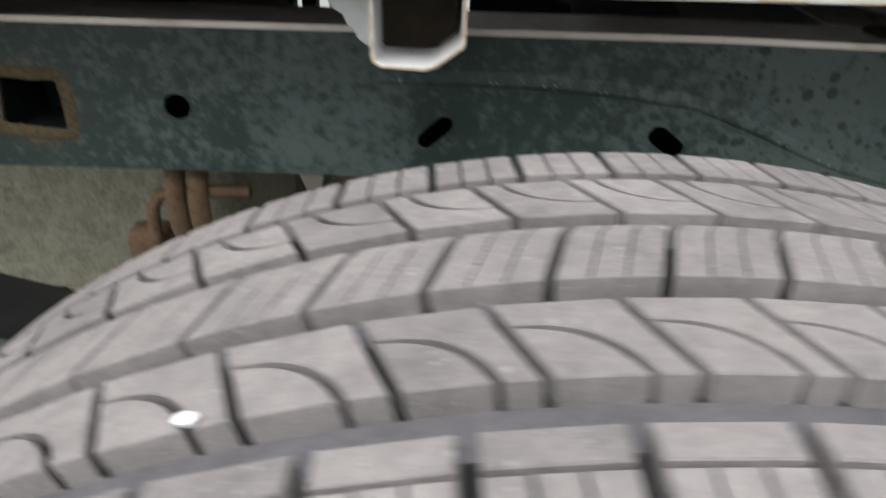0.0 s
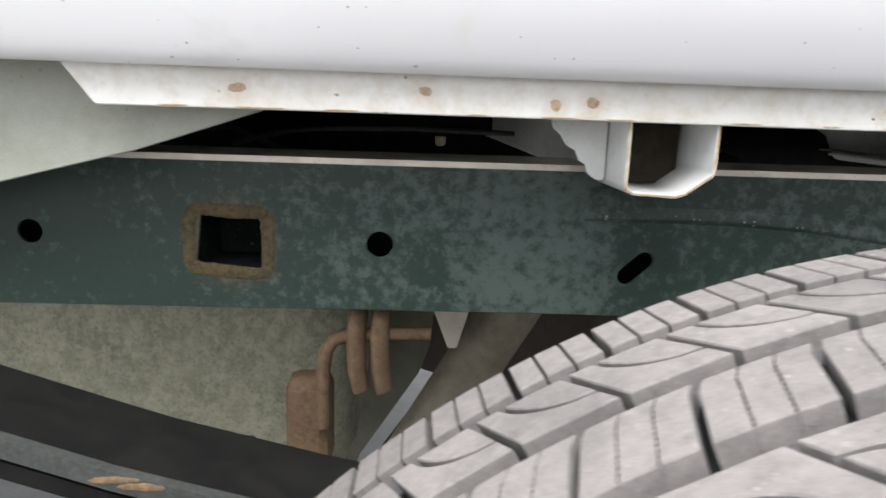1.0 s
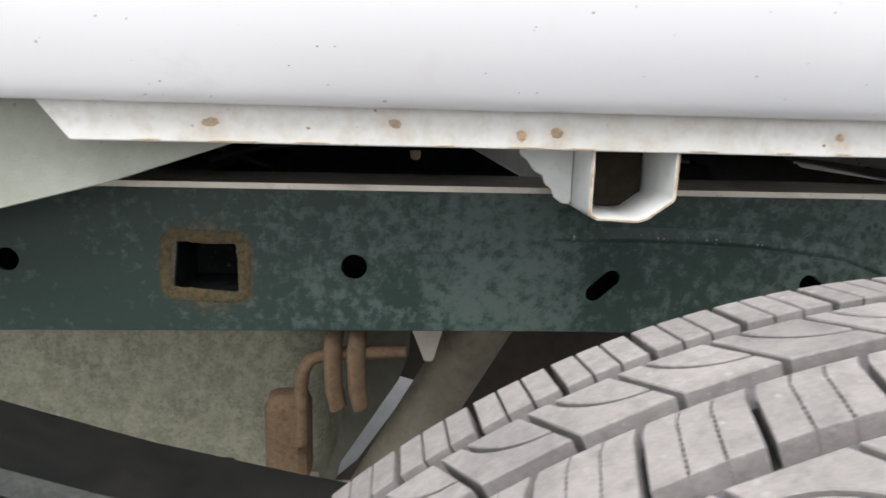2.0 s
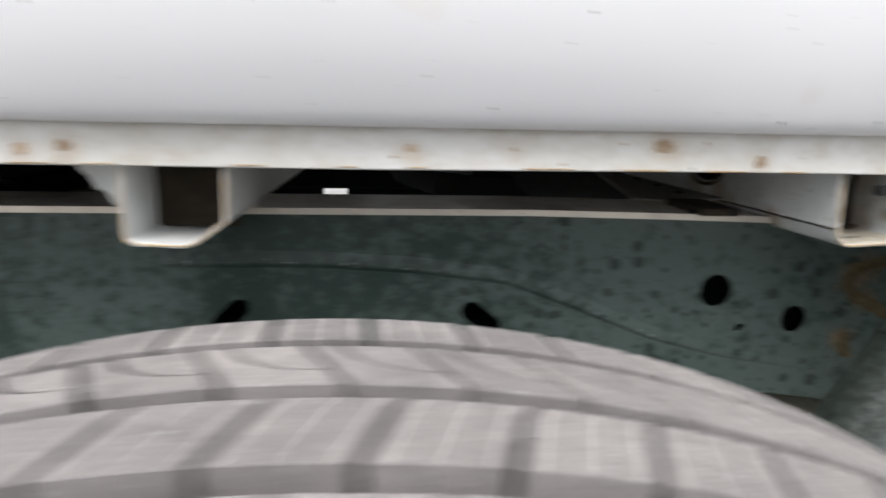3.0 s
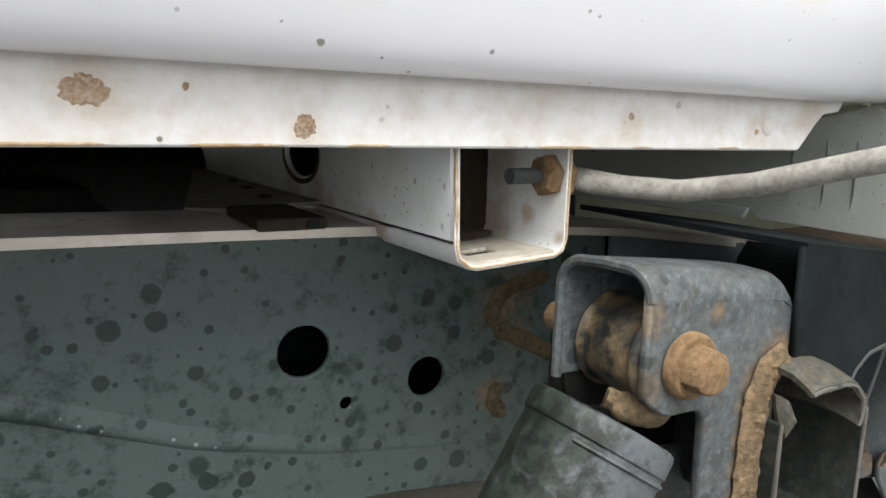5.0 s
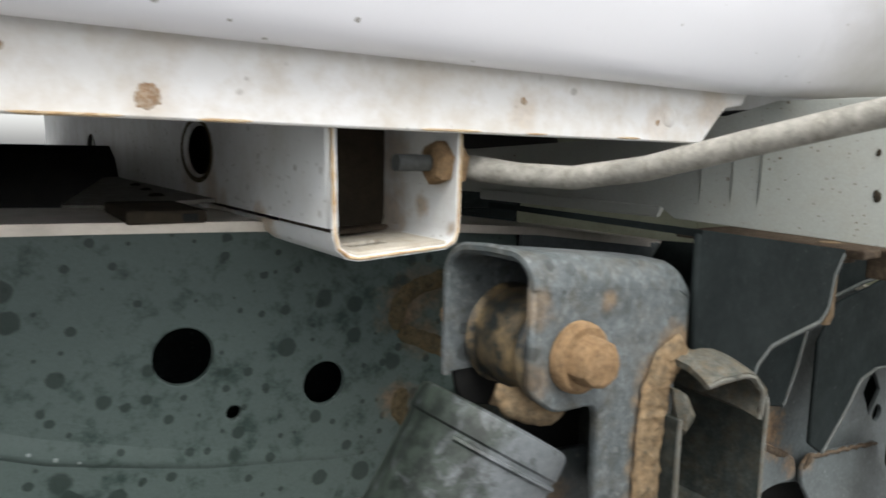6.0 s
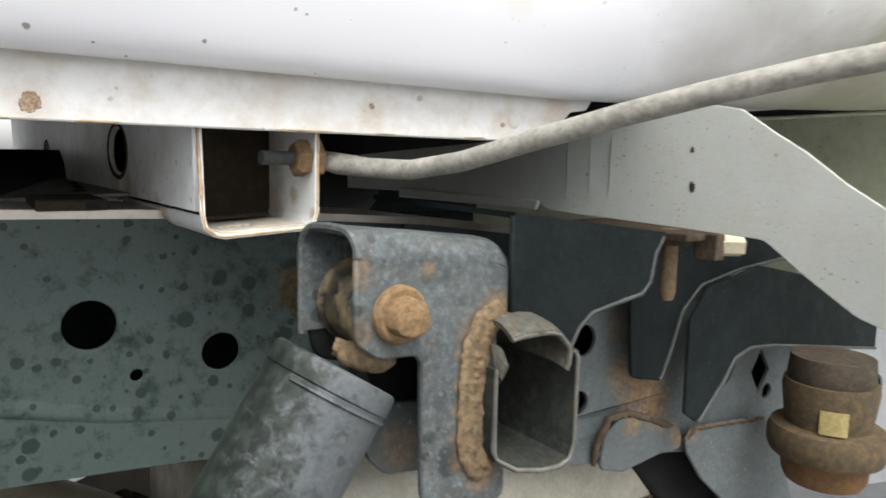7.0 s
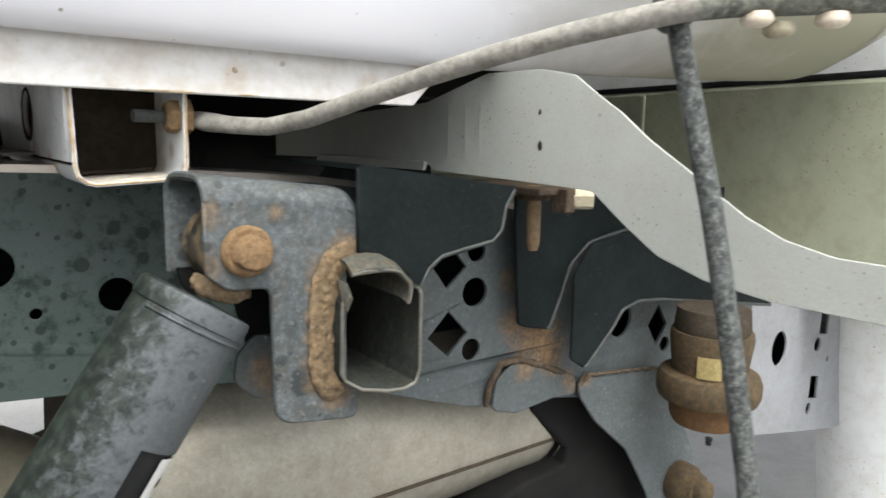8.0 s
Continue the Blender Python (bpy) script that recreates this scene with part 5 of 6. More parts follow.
# gussets below the mount
g1_edge = [(0.656, 0.6690), (0.6780, 0.6642), (0.6890, 0.6870), (0.6985, 0.7110), (0.7190, 0.7275), (0.7650, 0.7352), (0.90, 0.746)]
g1 = rounded([(0.90, 0.765), (0.642, 0.765), (0.642, 0.745), (0.648, 0.6720)] + g1_edge, [0, 0, 0, 0.004, 0.003, 0.003, 0.012, 0.014, 0.014, 0.01, 0], 5)
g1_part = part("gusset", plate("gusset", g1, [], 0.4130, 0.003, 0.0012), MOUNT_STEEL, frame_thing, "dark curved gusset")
smooth(part("rolled_rim", tube([(x, 0.4128, z) for x, z in rounded(g1_edge, [0, 0.003, 0.012, 0.014, 0.014, 0.01, 0], 5)[1:]], 0.0014, 8), EDGE_PAINT, g1_part, "lighter rolled rim"), 60)
g2_edge = [(0.694, 0.640), (0.7090, 0.6302), (0.7370, 0.6560), (0.7500, 0.6715), (0.7700, 0.6762), (0.80, 0.6738), (0.98, 0.6455)]
g2 = rounded([(0.98, 0.70), (0.774, 0.738), (0.712, 0.727), (0.694, 0.705)] + g2_edge, [0, 0.01, 0.01, 0.004, 0.003, 0.003, 0.012, 0.012, 0.010, 0.01, 0], 5)
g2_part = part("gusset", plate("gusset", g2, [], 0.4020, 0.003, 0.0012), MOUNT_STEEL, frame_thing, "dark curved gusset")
smooth(part("rolled_rim", tube([(x, 0.4018, z) for x, z in rounded(g2_edge, [0, 0.003, 0.012, 0.012, 0.010, 0.01, 0], 5)[1:]], 0.0014, 8), EDGE_PAINT, g2_part, "lighter rolled rim"), 60)
smooth(part("rolled_edge", ragged_bead([(0.6315, 0.4285, 0.6057), (0.6338, 0.428, 0.6239), (0.6430, 0.4275, 0.6377), (0.6630, 0.4275, 0.6385), (0.688, 0.4275, 0.6280), (0.7141, 0.427, 0.6174)], 0.0026, 25), DARK_RUST, frame_thing, "rusty rolled flange edge"), 70)
saddle = rounded([(0.636, 0.6035), (0.640, 0.625), (0.655, 0.635), (0.690, 0.630), (0.722, 0.613), (0.728, 0.598), (0.700, 0.600), (0.660, 0.596)], 0.006)
part("saddle_plate", plate("saddle_plate", saddle[::-1], [], 0.4265, 0.003, 0.001), FRONT_PAINT, frame_thing, "grey saddle plate")
# front spring hanger
hang_out = rounded([(0.7265, 0.6055), (0.7360, 0.6130), (0.834, 0.601), (0.842, 0.584), (0.866, 0.556), (0.895, 0.502), (0.914, 0.43), (0.843, 0.44), (0.826, 0.481), (0.793, 0.532), (0.749, 0.5694), (0.7290, 0.5955)], [0.006, 0.008, 0.006, 0.01, 0.03, 0.02, 0, 0.01, 0.03, 0.03, 0.03, 0.01], 5)
hang_part = part("spring_hanger", plate("spring_hanger", hang_out[::-1], [], 0.4225, 0.0035, 0.0012), FRONT_PAINT, frame_thing, "grey-green spring hanger plate with a rusty bolt")
smooth(part("hanger_edge", ragged_bead([(0.7275, 0.4225, 0.606), (0.7355, 0.4220, 0.6130), (0.779, 0.4220, 0.6082), (0.831, 0.4220, 0.6015)], 0.0015, 26), DARK_RUST, hang_part), 70)
smooth(part("hanger_bolt", lathe([(-0.012, 0.0), (-0.012, 0.0085), (-0.010, 0.0110), (-0.002, 0.0115), (-0.001, 0.0150), (0.006, 0.0170), (0.008, 0.0195), (0.020, 0.0205), (0.024, 0.020)][::-1], (0.870, 0.398, 0.480), (0, 1, 0), 24), STOP_RUST, hang_part, "rusty bush and bolt"), 50)

# ---- exhaust ----
exhaust = thing("exhaust", 0.5, 0.62, 0.5, "dusty beige-grey exhaust silencer with a seam, and its pipes", "exhaust")


def oval(x0, x1, cy, cz, ry, rz, k=44):
    bm = bmesh.new()
    st_ = [(x0, 0.0), (x0, 0.86), (x0 + 0.008, 0.97), (x0 + 0.02, 1.0), (x1 - 0.02, 1.0), (x1 - 0.008, 0.97), (x1, 0.86), (x1, 0.0)]
    rows_ = []
    for x, s in st_:
        rows_.append([bm.verts.new((x, cy, cz))] if s == 0 else [bm.verts.new((x, cy + ry * s * math.cos(2 * math.pi * i / k), cz + rz * s * math.sin(2 * math.pi * i / k))) for i in range(k)])
    for a, b in zip(rows_, rows_[1:]):
        for i in range(k):
            j = (i + 1) % k
            if len(a) == 1:
                bm.faces.new((a[0], b[j], b[i]))
            elif len(b) == 1:
                bm.faces.new((a[i], a[j], b[0]))
            else:
                bm.faces.new((a[i], a[j], b[j], b[i]))
    return bm


smooth(part("silencer", oval(0.385, 0.752, 0.555, 0.565, 0.100, 0.085), MUFFLER_METAL, exhaust, "beige-grey silencer can"), 40)
part("seam", tube([(0.40, 0.4585, 0.543), (0.738, 0.4585, 0.543)], 0.0018, 8), CUP_STEEL, exhaust, "folded seam")
smooth(part("end_cap", oval(0.744, 0.764, 0.555, 0.565, 0.1025, 0.0875), MUFFLER_METAL, exhaust), 40)
smooth(part("pipe", tube([(0.365, 0.64, 0.525), (0.33, 0.64, 0.548), (0.28, 0.64, 0.58), (0.22, 0.645, 0.615), (0.15, 0.65, 0.65), (0.05, 0.65, 0.68)], 0.034, 20), CREAM_PIPE, exhaust), 50)
smooth(part("clamp", tube([(0.350, 0.64, 0.535), (0.362, 0.64, 0.527)], 0.040, 20), DARK_RUST, exhaust, "rusty clamp"), 50)
smooth(part("tail_pipe", tube([(-0.008, 0.62, 0.716), (-0.055, 0.62, 0.635), (-0.125, 0.62, 0.515), (-0.165, 0.62, 0.446), (-0.205, 0.62, 0.378)], 0.0277, 24), PIPE_METAL, exhaust), 50)
part("pipe_bracket", plate("pipe_bracket", rounded([(-0.128, 0.655), (-0.092, 0.655), (-0.104, 0.612), (-0.111, 0.612)], 0.003), [], 0.588, 0.003, 0.0006), DUSTY_STEEL, exhaust, "dusty steel pipe bracket")
# its rubber hanger with a hooked rod
for x in (-0.1835, -0.1665):
    smooth(part("hanger_strap", tube([(x, 0.468, 0.688), (x - 0.002, 0.464, 0.665), (x - 0.001, 0.463, 0.640), (x + 0.002, 0.464, 0.624)], [0.0082, 0.0081, 0.0079, 0.0072], 14, True, [(1, 0.6)] * 4), RUST_BROWN, exhaust, "rusty hanger strap"), 60)
smooth(part("hook", tube([(-0.132, 0.475, 0.664), (-0.16, 0.473, 0.664), (-0.190, 0.473, 0.663), (-0.202, 0.473, 0.659), (-0.208, 0.473, 0.650), (-0.210, 0.473, 0.635), (-0.210, 0.473, 0.59)], 0.0052, 12), RUST_BROWN, exhaust, "rusty hanger hook"), 60)
part("support_block", box(-0.240, -0.205, 0.478, 0.51, 0.55, 0.624, 0.009), RUST_BROWN, exhaust)
# backdrop sheets added to fill the dark behind; gaps left for bright ground
backdrop_left = [(-0.30, 0.72), (-0.100, 0.72), (-0.118, 0.50), (-0.1325, 0.46), (-0.2147, 0.333), (-0.235, 0.25), (-0.30, 0.25)]
part("heat_shield", plate("heat_shield", backdrop_left, [], 0.90, 0.003, 0.0008), BACKDROP, exhaust, "olive sheet added as dark backdrop")
backdrop_mid = [(-0.15, 0.72), (0.285, 0.72), (0.300, 0.468), (0.345, 0.464), (0.381, 0.474), (0.385, 0.56), (0.62, 0.56), (0.62, 0.30), (-0.225, 0.30), (-0.190, 0.3305), (-0.104, 0.456), (-0.15, 0.47)]
part("heat_shield", plate("heat_shield", backdrop_mid, [], 0.908, 0.003, 0.0008), BROWN_BACKDROP, exhaust, "brown sheet added as dark backdrop")

# ---- fuel tank ----
tank = thing("fuel_tank", -0.6, 0.75, 0.4, "mottled beige-grey metal fuel tank under the frame", "fuel tank")
smooth(part("shell", box(-1.2, -0.20, 0.625, 1.05, 0.44, 0.74, 0.045), TANK_METAL, tank, "mottled tank shell"), 50)
part("seam_flange", box(-1.2, -0.215, 0.6185, 0.63, 0.470, 0.476, 0.001), DUSTY_STEEL, tank)

# ---- spare wheel under the bed ----
spare = thing("spare_tyre", 0.46, 1.14, 0.735, "black spare tyre slung flat under the load bed", "tyre")
smooth(part("carcass", lathe([(0.0, 0.215), (0.0, 0.300), (0.012, 0.335), (0.030, 0.348), (0.056, 0.348), (0.074, 0.335), (0.085, 0.305), (0.083, 0.270), (0.078, 0.262), (0.083, 0.252), (0.072, 0.222), (0.060, 0.215)], (0.46, 1.14, 0.735), (0, 0, 1), 72, True), RUBBER, spare), 40)
smooth(part("rim", lathe([(0.010, 0.0), (0.010, 0.200), (0.004, 0.216), (0.058, 0.216), (0.050, 0.190), (0.040, 0.0)], (0.46, 1.14, 0.735), (0, 0, 1), 48), DARK_STEEL, spare, "dark steel rim"), 40)

# ---- leaf spring ----
spring = thing("leaf_spring", -0.3, 0.36, 0.6, "black steel leaf spring pack with a rusty clip", "leaf spring")


def leaf(drop, x0, x1, y0, y1, t):
    bm = bmesh.new()
    prev = None
    for i in range(31):
        x = x0 + (x1 - x0) * i / 30
        z = float(np.interp(x, (-0.9, -0.60, -0.395, -0.295, -0.183, -0.06, 0.087, 0.3), (0.83, 0.735, 0.668, 0.635, 0.606, 0.585, 0.574, 0.578))) - drop
        row = [bm.verts.new(c) for c in ((x, y0, z), (x, y1, z), (x, y1, z - t), (x, y0, z - t))]
        if prev:
            for j in range(4):
                bm.faces.new((prev[j], prev[(j + 1) % 4], row[(j + 1) % 4], row[j]))
        else:
            bm.faces.new(row)
        prev = row
    bm.faces.new(prev[::-1])
    return bm


part("leaf", leaf(0.0, -0.62, 0.28, 0.332, 0.395, 0.0115), BLACK_STEEL, spring)
part("leaf", leaf(-0.0015, -0.58, 0.26, 0.3235, 0.331, 0.0105), SPRING_GREY, spring, "dusty grey edge leaf")
part("leaf", leaf(0.0125, -0.36, 0.26, 0.326, 0.394, 0.0100), BLACK_STEEL, spring)
for i, x in enumerate((-0.298, -0.284)):
    z = float(np.interp(x, (-0.395, -0.295, -0.183), (0.668, 0.635, 0.606)))
    smooth(part("rust_patch", blob(x, 0.3233, z - 0.0022, 0.012, 0.0022, 0.0004, 160 + i, 16), STAIN_RUST, spring))
part("rebound_clip", box(-0.308, -0.241, 0.316, 0.40, 0.600, 0.622, 0.004), BLACK_STEEL, spring, "black clip below the leaves")
part("front_leaf", plate("front_leaf", rounded([(0.700, 0.588), (0.727, 0.597), (0.763, 0.585), (0.795, 0.550), (0.835, 0.508), (0.868, 0.470), (0.880, 0.425), (0.600, 0.470), (0.672, 0.505), (0.705, 0.512), (0.748, 0.5140), (0.7500, 0.5340), (0.719, 0.565)], 0.007)[::-1], [], 0.452, 0.05, 0.004), BLACK_STEEL, spring, "black front end of the spring")

# ---- bump stop ----
stop = thing("bump_stop", 0.803, 0.372, 0.57, "rusty brown rubber bump stop with a yellow label", "bump stop")
BS = (0.822, 0.366, 0.0)
smooth(part("upper_cup", lathe([(0.671, 0.0), (0.671, 0.0290), (0.655, 0.0305), (0.650, 0.029), (0.650, 0.0)][::-1], BS, (0, 0, 1), 40), CUP_STEEL, stop, "dusty brown steel cup"), 40)
smooth(part("rubber_body", lathe([(0.652, 0.0), (0.652, 0.0325), (0.646, 0.0335), (0.618, 0.0300), (0.616, 0.0395), (0.610, 0.0420), (0.600, 0.0420), (0.594, 0.0395), (0.593, 0.0)][::-1], BS, (0, 0, 1), 48), STOP_RUST, stop, "rust-brown stepped rubber"), 40)
smooth(part("lower_step", lathe([(0.5935, 0.0), (0.5935, 0.0312), (0.578, 0.0300), (0.572, 0.0270), (0.571, 0.0)][::-1], BS, (0, 0, 1), 48), STOP_ORANGE, stop, "orange-brown lower step"), 40)
bm = bmesh.new()
prev = None
for j in range(9):
    a = radians(-164 + 32 * j / 8)
    row = [bm.verts.new((BS[0] + 0.0338 * math.cos(a), BS[1] + 0.0338 * math.sin(a), z)) for z in (0.619, 0.637)]
    if prev:
        bm.faces.new((prev[0], row[0], row[1], prev[1]))
    prev = row
part("label_patch", bm, YELLOW_LABEL, stop, "faded yellow label")
part("bleed_hole", lathe([(0.0, 0.0), (0.0, 0.0028), (-0.006, 0.0022), (-0.006, 0.0)], (0.795, 0.345, 0.5715), (0, 0, 1), 10), RUBBER, stop)

# ---- stay rod and rubber strap ----
stay = thing("stay_rod", 0.45, 0.3, 0.83, "bent galvanised stay rod, dusty and mottled", "stay rod")
ROD = [(0.4135, 0.3935, 0.8128), (0.418, 0.387, 0.8110), (0.4265, 0.376, 0.8095), (0.4377, 0.3600, 0.8088), (0.4480, 0.338, 0.8125), (0.4600, 0.311, 0.8205), (0.4729, 0.2822, 0.8285), (0.484, 0.2545, 0.8350), (0.4948, 0.2275, 0.8403), (0.507, 0.205, 0.8445), (0.518, 0.192, 0.8475)]
smooth(part("rod", tube(ROD, [0.0030, 0.0050] + [0.0041] * (len(ROD) - 2), 16, True, [(1.6, 0.5), (1.0, 0.85)] + [(1, 1)] * (len(ROD) - 2)), ROD_METAL, stay), 60)
smooth(part("thread_end", tube([(0.3864, 0.3925, 0.8130), (0.409, 0.3945, 0.8130)], 0.0030, 12), SPRING_GREY, stay, "grey threaded end"), 60)
smooth(part("nut", lathe([(0.0, 0.0), (0.0, 0.0064), (0.0015, 0.0080), (0.0055, 0.0080), (0.0066, 0.0070), (0.0070, 0.0086), (0.0115, 0.0086), (0.0118, 0.0)], (0.4005, 0.3935, 0.8130), (1, 0, 0), 6), BOLT_RUST, stay, "rusty nut and washer"), 30)
bar = smooth(part("end_bar", tube([(0.513, 0.199, 0.8463), (0.530, 0.2015, 0.8505), (0.5445, 0.1930, 0.8535), (0.560, 0.1800, 0.8545), (0.590, 0.1550, 0.8560), (0.640, 0.1150, 0.8580)], [0.0044, 0.0050, 0.0062, 0.0066, 0.0066, 0.0060], 14), BAR_METAL, stay, "mottled dark end bar with cap nuts"), 60)
for x, y, z, mt in ((0.5490, 0.1895, 0.8490, PALE_ZINC), (0.5590, 0.1870, 0.8462, BRASS_PAINT), (0.5690, 0.1735, 0.8490, PALE_ZINC)):
    smooth(part("cap_nut", lathe([(0.0, 0.0), (0.0, 0.0050), (-0.0024, 0.0056), (-0.0038, 0.0050), (-0.0048, 0.0034), (-0.0052, 0.0)], (x, y, z), (0, 0, 1), 14), mt, bar, "pale cap nut"), 40)
STRAP_TOP = 0.8480
strap = thing("rubber_strap", 0.525, 0.2, 0.7, "black speckled rubber strap hanging from the stay rod", "strap")
smooth(part("cord", tube([(0.5215, 0.203, 0.848), (0.5230, 0.2005, 0.835), (0.5245, 0.197, 0.82), (0.5270, 0.1875, 0.782), (0.5290, 0.1785, 0.74), (0.5315, 0.169, 0.69), (0.532, 0.158, 0.62), (0.535, 0.15, 0.50)], 0.0038, 14), STRAP_RUBBER, strap), 60)

smooth(part("loop", tube([(0.5205 + 0.0060 * math.cos(a), 0.2035 - 0.0024 * math.cos(a), STRAP_TOP + 0.0060 * math.sin(a)) for a in [2 * math.pi * k / 16 for k in range(17)]], 0.0020, 8, False), STRAP_RUBBER, strap, "loop round the rod"), 60)

# ---- the tyre ----
TX, TZ, TR = 0.0872, 0.3954, 0.3954
PITCH = 4.14
tyre = thing("tyre", TX, 0.153, 0.0, "dusty grey tyre with a five-rib tread of cut blocks", "tyre")


def on_tread(deg, y, r):
    a = radians(deg)
    return (TX + r * math.sin(a), y, TZ + r * math.cos(a))


def crown(y):
    """How far the tread falls away towards its shoulders."""
    d = abs(y - 0.153)
    return 0.42 * d * d + (max(0, d - 0.078) ** 2) * 40


def prism(bm, poly, depth=0.008, inset=0.0005):
    """A tread piece from (degrees, y) corners, softened at its upper edge."""
    n = len(poly)
    arc = [(p[0] * math.pi / 180 * TR, p[1]) for p in poly]
    area = sum(arc[i][0] * arc[(i + 1) % n][1] - arc[(i + 1) % n][0] * arc[i][1] for i in range(n))
    if area < 0:
        poly, arc = poly[::-1], arc[::-1]
    ins = []
    for i in range(n):
        a, b, c = Vector(arc[i - 1]), Vector(arc[i]), Vector(arc[(i + 1) % n])
        d1, d2 = (b - a).normalized(), (c - b).normalized()
        nr = Vector((-d1.y - d2.y, d1.x + d2.x))
        nr = nr.normalized() if nr.length > 1e-6 else Vector((0, 0))
        ins.append((math.degrees((b + nr * inset)[0] / TR), (b + nr * inset)[1]))
    low = [bm.verts.new(on_tread(d, y, TR - depth - crown(y))) for d, y in poly]
    mid = [bm.verts.new(on_tread(d, y, TR - inset - crown(y))) for d, y in poly]
    top = [bm.verts.new(on_tread(d, y, TR - crown(y))) for d, y in ins]
    for a, b in ((low, mid), (mid, top)):
        for i in range(n):
            j = (i + 1) % n
            bm.faces.new((a[i], a[j], b[j], b[i]))
    bm.faces.new(top)


GAP = 0.42


def edge_at(y, y_far, d_far, y_near, d_near):
    return d_far + (d_near - d_far) * (y - y_far) / (y_near - y_far)


def rib_centre(bm):
    f, nr = 0.167, 0.139
    lo, hi = -2.10, -3.50
    parts = [(0, 0.333), (0.333, 0.667), (0.667, 1.0)]
    w = PITCH - GAP

    def cutline(shift, side, last):
        """A sipe's wall from the far to the near edge, toothed so that the cut reads as a row of pits."""
        pts = []
        for k in range(25):
            u = k / 24
            d = lo + (hi - lo) * u + shift - (0.20 * min(1.0, 6 * u) * (1 - u))
            tooth = 0.0 if last else (0.075 if k % 2 else 0.012)
            pts.append((d + side * tooth, f + (nr - f) * u))
        return pts

    for i, (a, b) in enumerate(parts):
        left = cutline(a * w, 1, i == 0)
        right = cutline(b * w, -1, i == 2)
        prism(bm, left + right[::-1], inset=0.0003)


def arc_points(p0, p1, p2, k=7):
    return [((1 - s) ** 2 * p0[0] + 2 * s * (1 - s) * p1[0] + s * s * p2[0], (1 - s) ** 2 * p0[1] + 2 * s * (1 - s) * p1[1] + s * s * p2[1]) for s in [i / k for i in range(k + 1)]]


def rib_arc(bm, f, nr, d_f, d_n, turn):
    """A block cut in two by a curved groove; turn mirrors it end for end."""
    w = PITCH - GAP
    cut = f + (nr - f) * 0.36
    left = lambda y: edge_at(y, f, d_f, nr, d_n)
    a = arc_points((left(cut), cut), (left(cut) + 2.6, cut - 0.0005), (left(nr) + w * 0.66, nr))
    b = [(d + 0.27, y + 0.0014) for d, y in a]
    b[0], b[-1] = (left(cut + 0.0016), cut + 0.0016), (left(nr) + w * 0.66 + 0.30, nr)
    inner = a + [(left(nr), nr)]
    outer = [(left(f), f), (left(f) + w, f), (left(nr) + w, nr)] + b[::-1]
    if turn:
        cd, cy = (d_f + d_n + w) / 2, (f + nr) / 2
        inner = [(2 * cd - d, 2 * cy - y) for d, y in inner]
        outer = [(2 * cd - d, 2 * cy - y) for d, y in outer]
    prism(bm, inner)
    prism(bm, outer)


def rib_shoulder_far(bm):
    w = PITCH - GAP
    for a, b in ((0, 0.31), (0.34, 0.65), (0.68, 1.0)):
        prism(bm, [(0.68 + a * w, 0.2345), (0.68 + b * w, 0.2345), (0.85 + b * w, 0.210), (0.85 + a * w, 0.210)])


def rib_shoulder_near(bm):
    w = PITCH - GAP * 1.5
    prism(bm, [(-1.95, 0.091), (-1.95 + w, 0.091), (-1.95 + w, 0.0825), (-1.95, 0.0825)])
    for a, b in ((0, 0.31), (0.34, 0.65), (0.68, 1.0)):
        prism(bm, [(-1.95 + a * w, 0.0808), (-1.95 + b * w, 0.0808), (-1.75 + b * w, 0.064), (-1.75 + a * w, 0.064)])


RIBS = [rib_shoulder_far, lambda bm: rib_arc(bm, 0.203, 0.1755, -1.62, 0.18, True), rib_centre, lambda bm: rib_arc(bm, 0.130, 0.1035, -1.35, 0.32, False), rib_shoulder_near]
# carcass with the groove floor and the sidewalls
prof = []
for y in [0.064 + 0.0165 * k / 1 for k in range(11)]:
    prof.append((y - 0.153, TR - 0.0078 - crown(y)))
sidewall = [(0.0785, TR - 0.014), (0.088, TR - 0.028), (0.096, TR - 0.055), (0.098, TR - 0.085), (0.090, TR - 0.125), (0.080, TR - 0.145), (0.076, TR - 0.150), (0.072, TR - 0.145), (0.082, TR - 0.10), (0.080, TR - 0.05), (0.066, TR - 0.022)]
left_side = [(-s, r) for s, r in sidewall]
full = [(s, r) for s, r in prof] + sidewall + left_side[::-1]
smooth(part("carcass", lathe(full, (TX, 0.153, TZ), (0, 1, 0), 168, True), GROOVE_RUBBER, tyre, "dark groove floor and sidewalls"), 40)
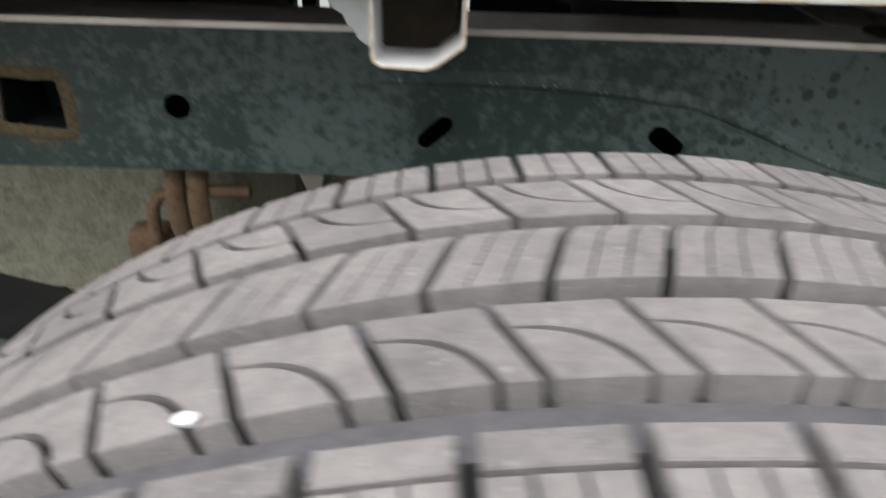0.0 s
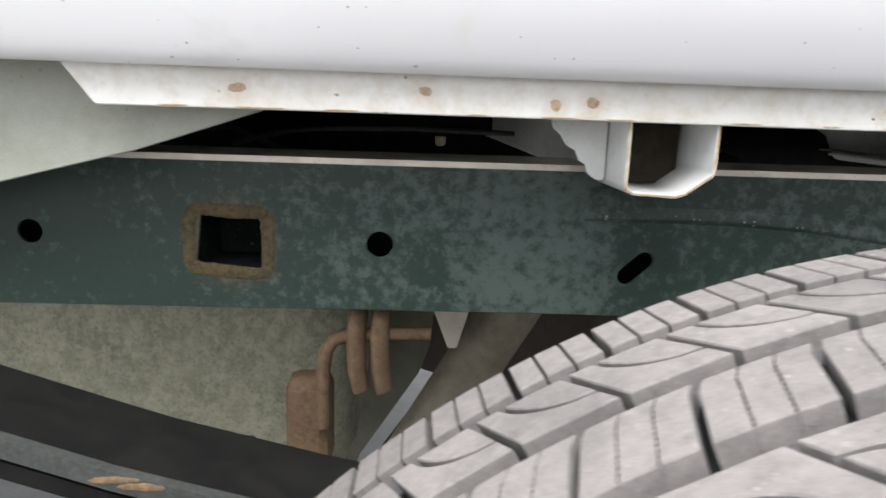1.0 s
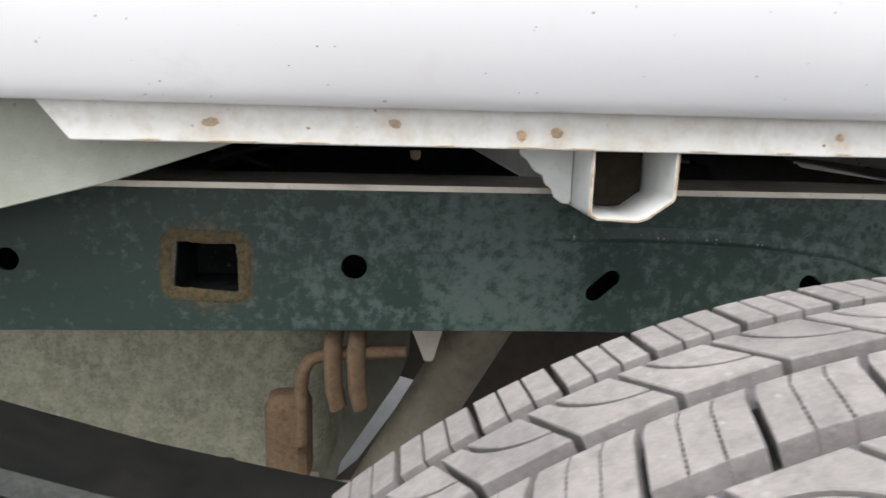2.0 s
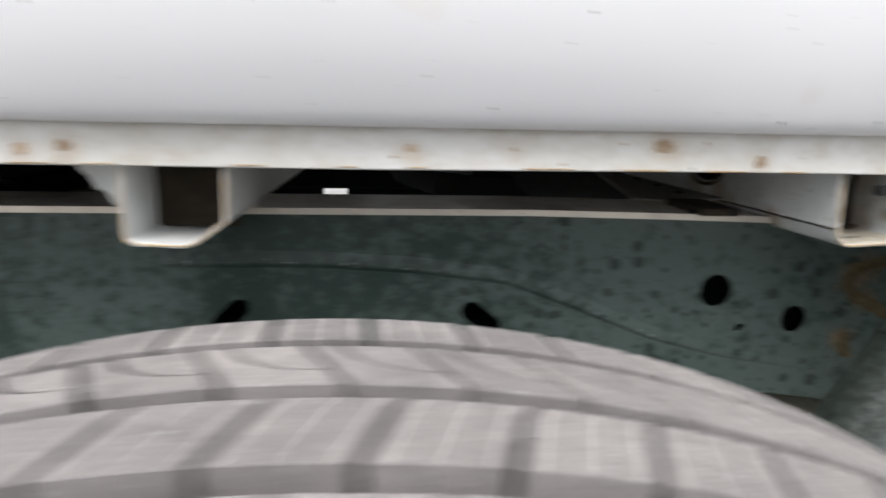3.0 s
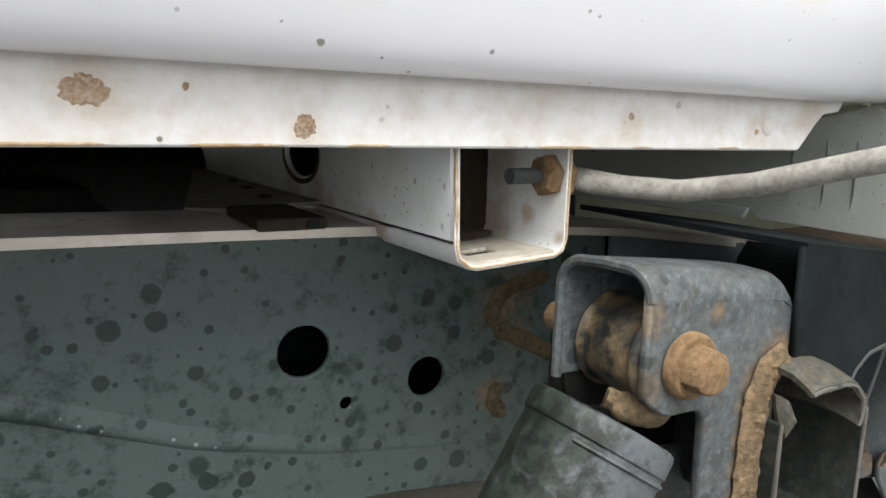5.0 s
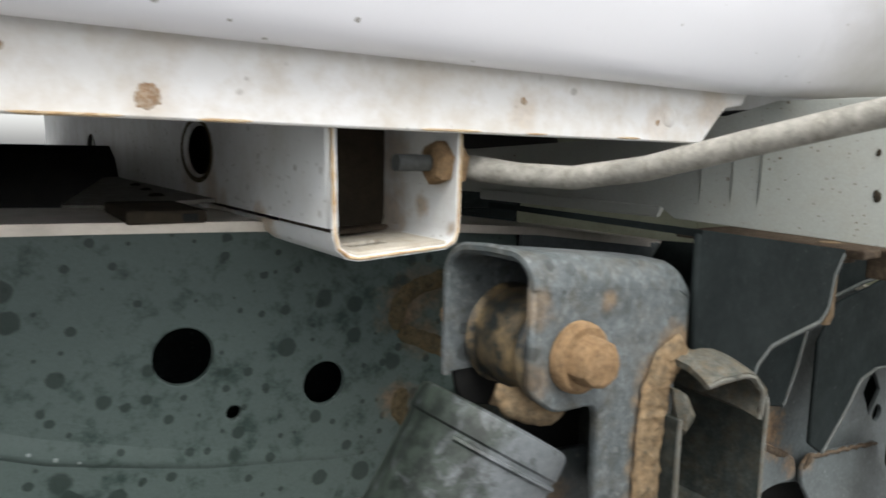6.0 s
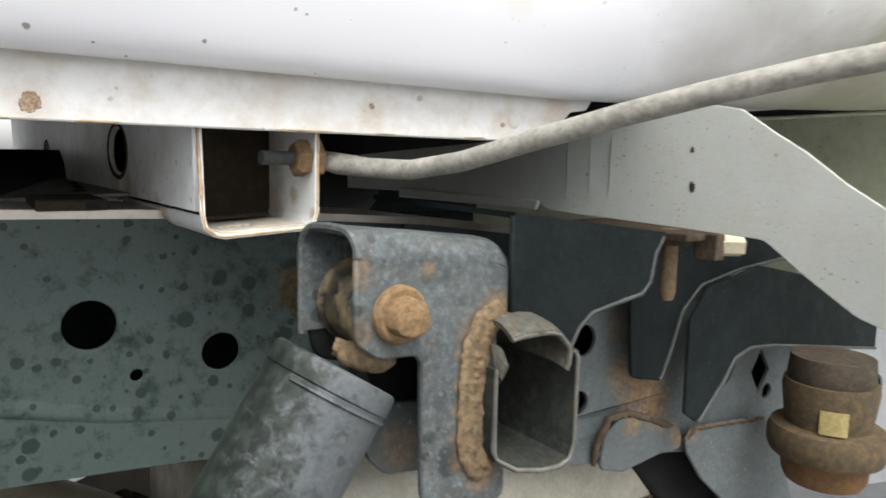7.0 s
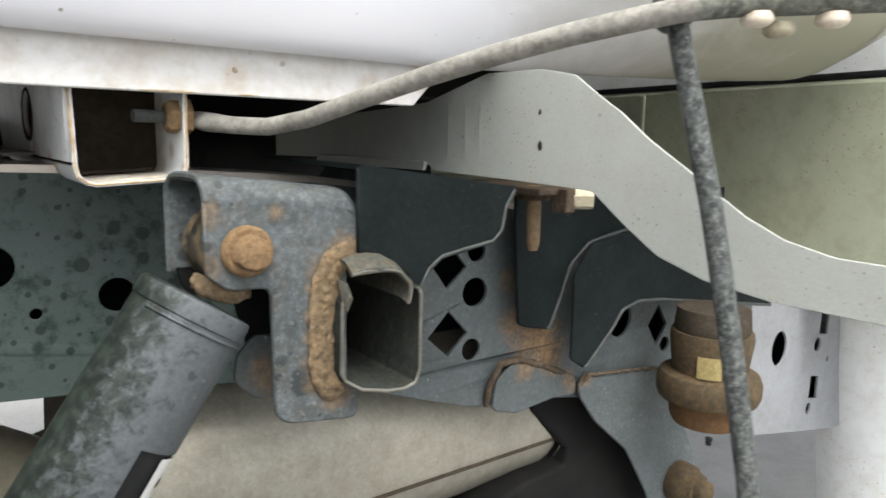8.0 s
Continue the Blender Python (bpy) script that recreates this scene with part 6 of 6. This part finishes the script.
for y0, y1 in ((0.203, 0.210), (0.167, 0.1755), (0.130, 0.139), (0.091, 0.1035)):
    ring = [(y0 - 0.153, TR - 0.0074 - crown(y0)), (y1 - 0.153, TR - 0.0074 - crown(y1)), (y1 - 0.153, TR - 0.0082 - crown(y1)), (y0 - 0.153, TR - 0.0082 - crown(y0))]
    smooth(part("groove_floor", lathe(ring, (TX, 0.153, TZ), (0, 1, 0), 168, True), FLOOR_RUBBER, tyre, "dust-filled groove"), 40)
rest = bmesh.new()
# uneven pitches, as tyres have: where each block row begins, and its pitch in degrees
ROWS_OF_BLOCKS = [(-2.93 + 4.14 * k, 4.14) for k in range(40)] + [(-7.33, 4.40), (-11.73, 4.40)] + [(-11.73 - 4.884 * (k + 1), 4.884) for k in range(38)]
for fn in RIBS:
    for PITCH in (4.14, 4.40, 4.884):
        bm = bmesh.new()
        fn(bm)
        me = bpy.data.meshes.new("tread_block")
        bmesh.ops.recalc_face_normals(bm, faces=bm.faces[:])
        bm.to_mesh(me)
        me.materials.append(TREAD_RUBBER)
        for start, pitch in ROWS_OF_BLOCKS:
            if pitch != PITCH:
                continue
            m = Matrix.Translation((TX, 0, TZ)) @ Matrix.Rotation(radians(start + GAP / 2), 4, "Y") @ Matrix.Translation((-TX, 0, -TZ))
            if -68 <= start <= 62:
                ob = part("tread_block", me, TREAD_RUBBER, tyre)
                ob.matrix_basis = m
            else:
                tmp = bm.copy()
                bmesh.ops.transform(tmp, verts=tmp.verts[:], matrix=m)
                me2 = bpy.data.meshes.new("t")
                tmp.to_mesh(me2)
                rest.from_mesh(me2)
                bpy.data.meshes.remove(me2)
                tmp.free()
        bm.free()
tagged(part("tread", rest, TREAD_RUBBER, tyre, "remaining dusty tread blocks"), kind="stuff")

# ---- pebble caught in the tread ----
pebble = smooth(part("pebble", lathe([(-0.0026, 0.0), (-0.0024, 0.0022), (-0.0010, 0.0040), (0.0006, 0.0044), (0.0018, 0.0030), (0.0026, 0.0)], (0, 0, 0), (0, 0, 1), 9), WHITE_PAINT, None), 60)
pebble.matrix_world = Matrix.Translation((-0.0340, 0.1050, 0.7720)) @ Matrix.Rotation(radians(-14), 4, "Y") @ Matrix.Diagonal((0.62, 0.45, 0.65, 1))
tagged(pebble, "small white pebble stuck in the tyre tread", "pebble")
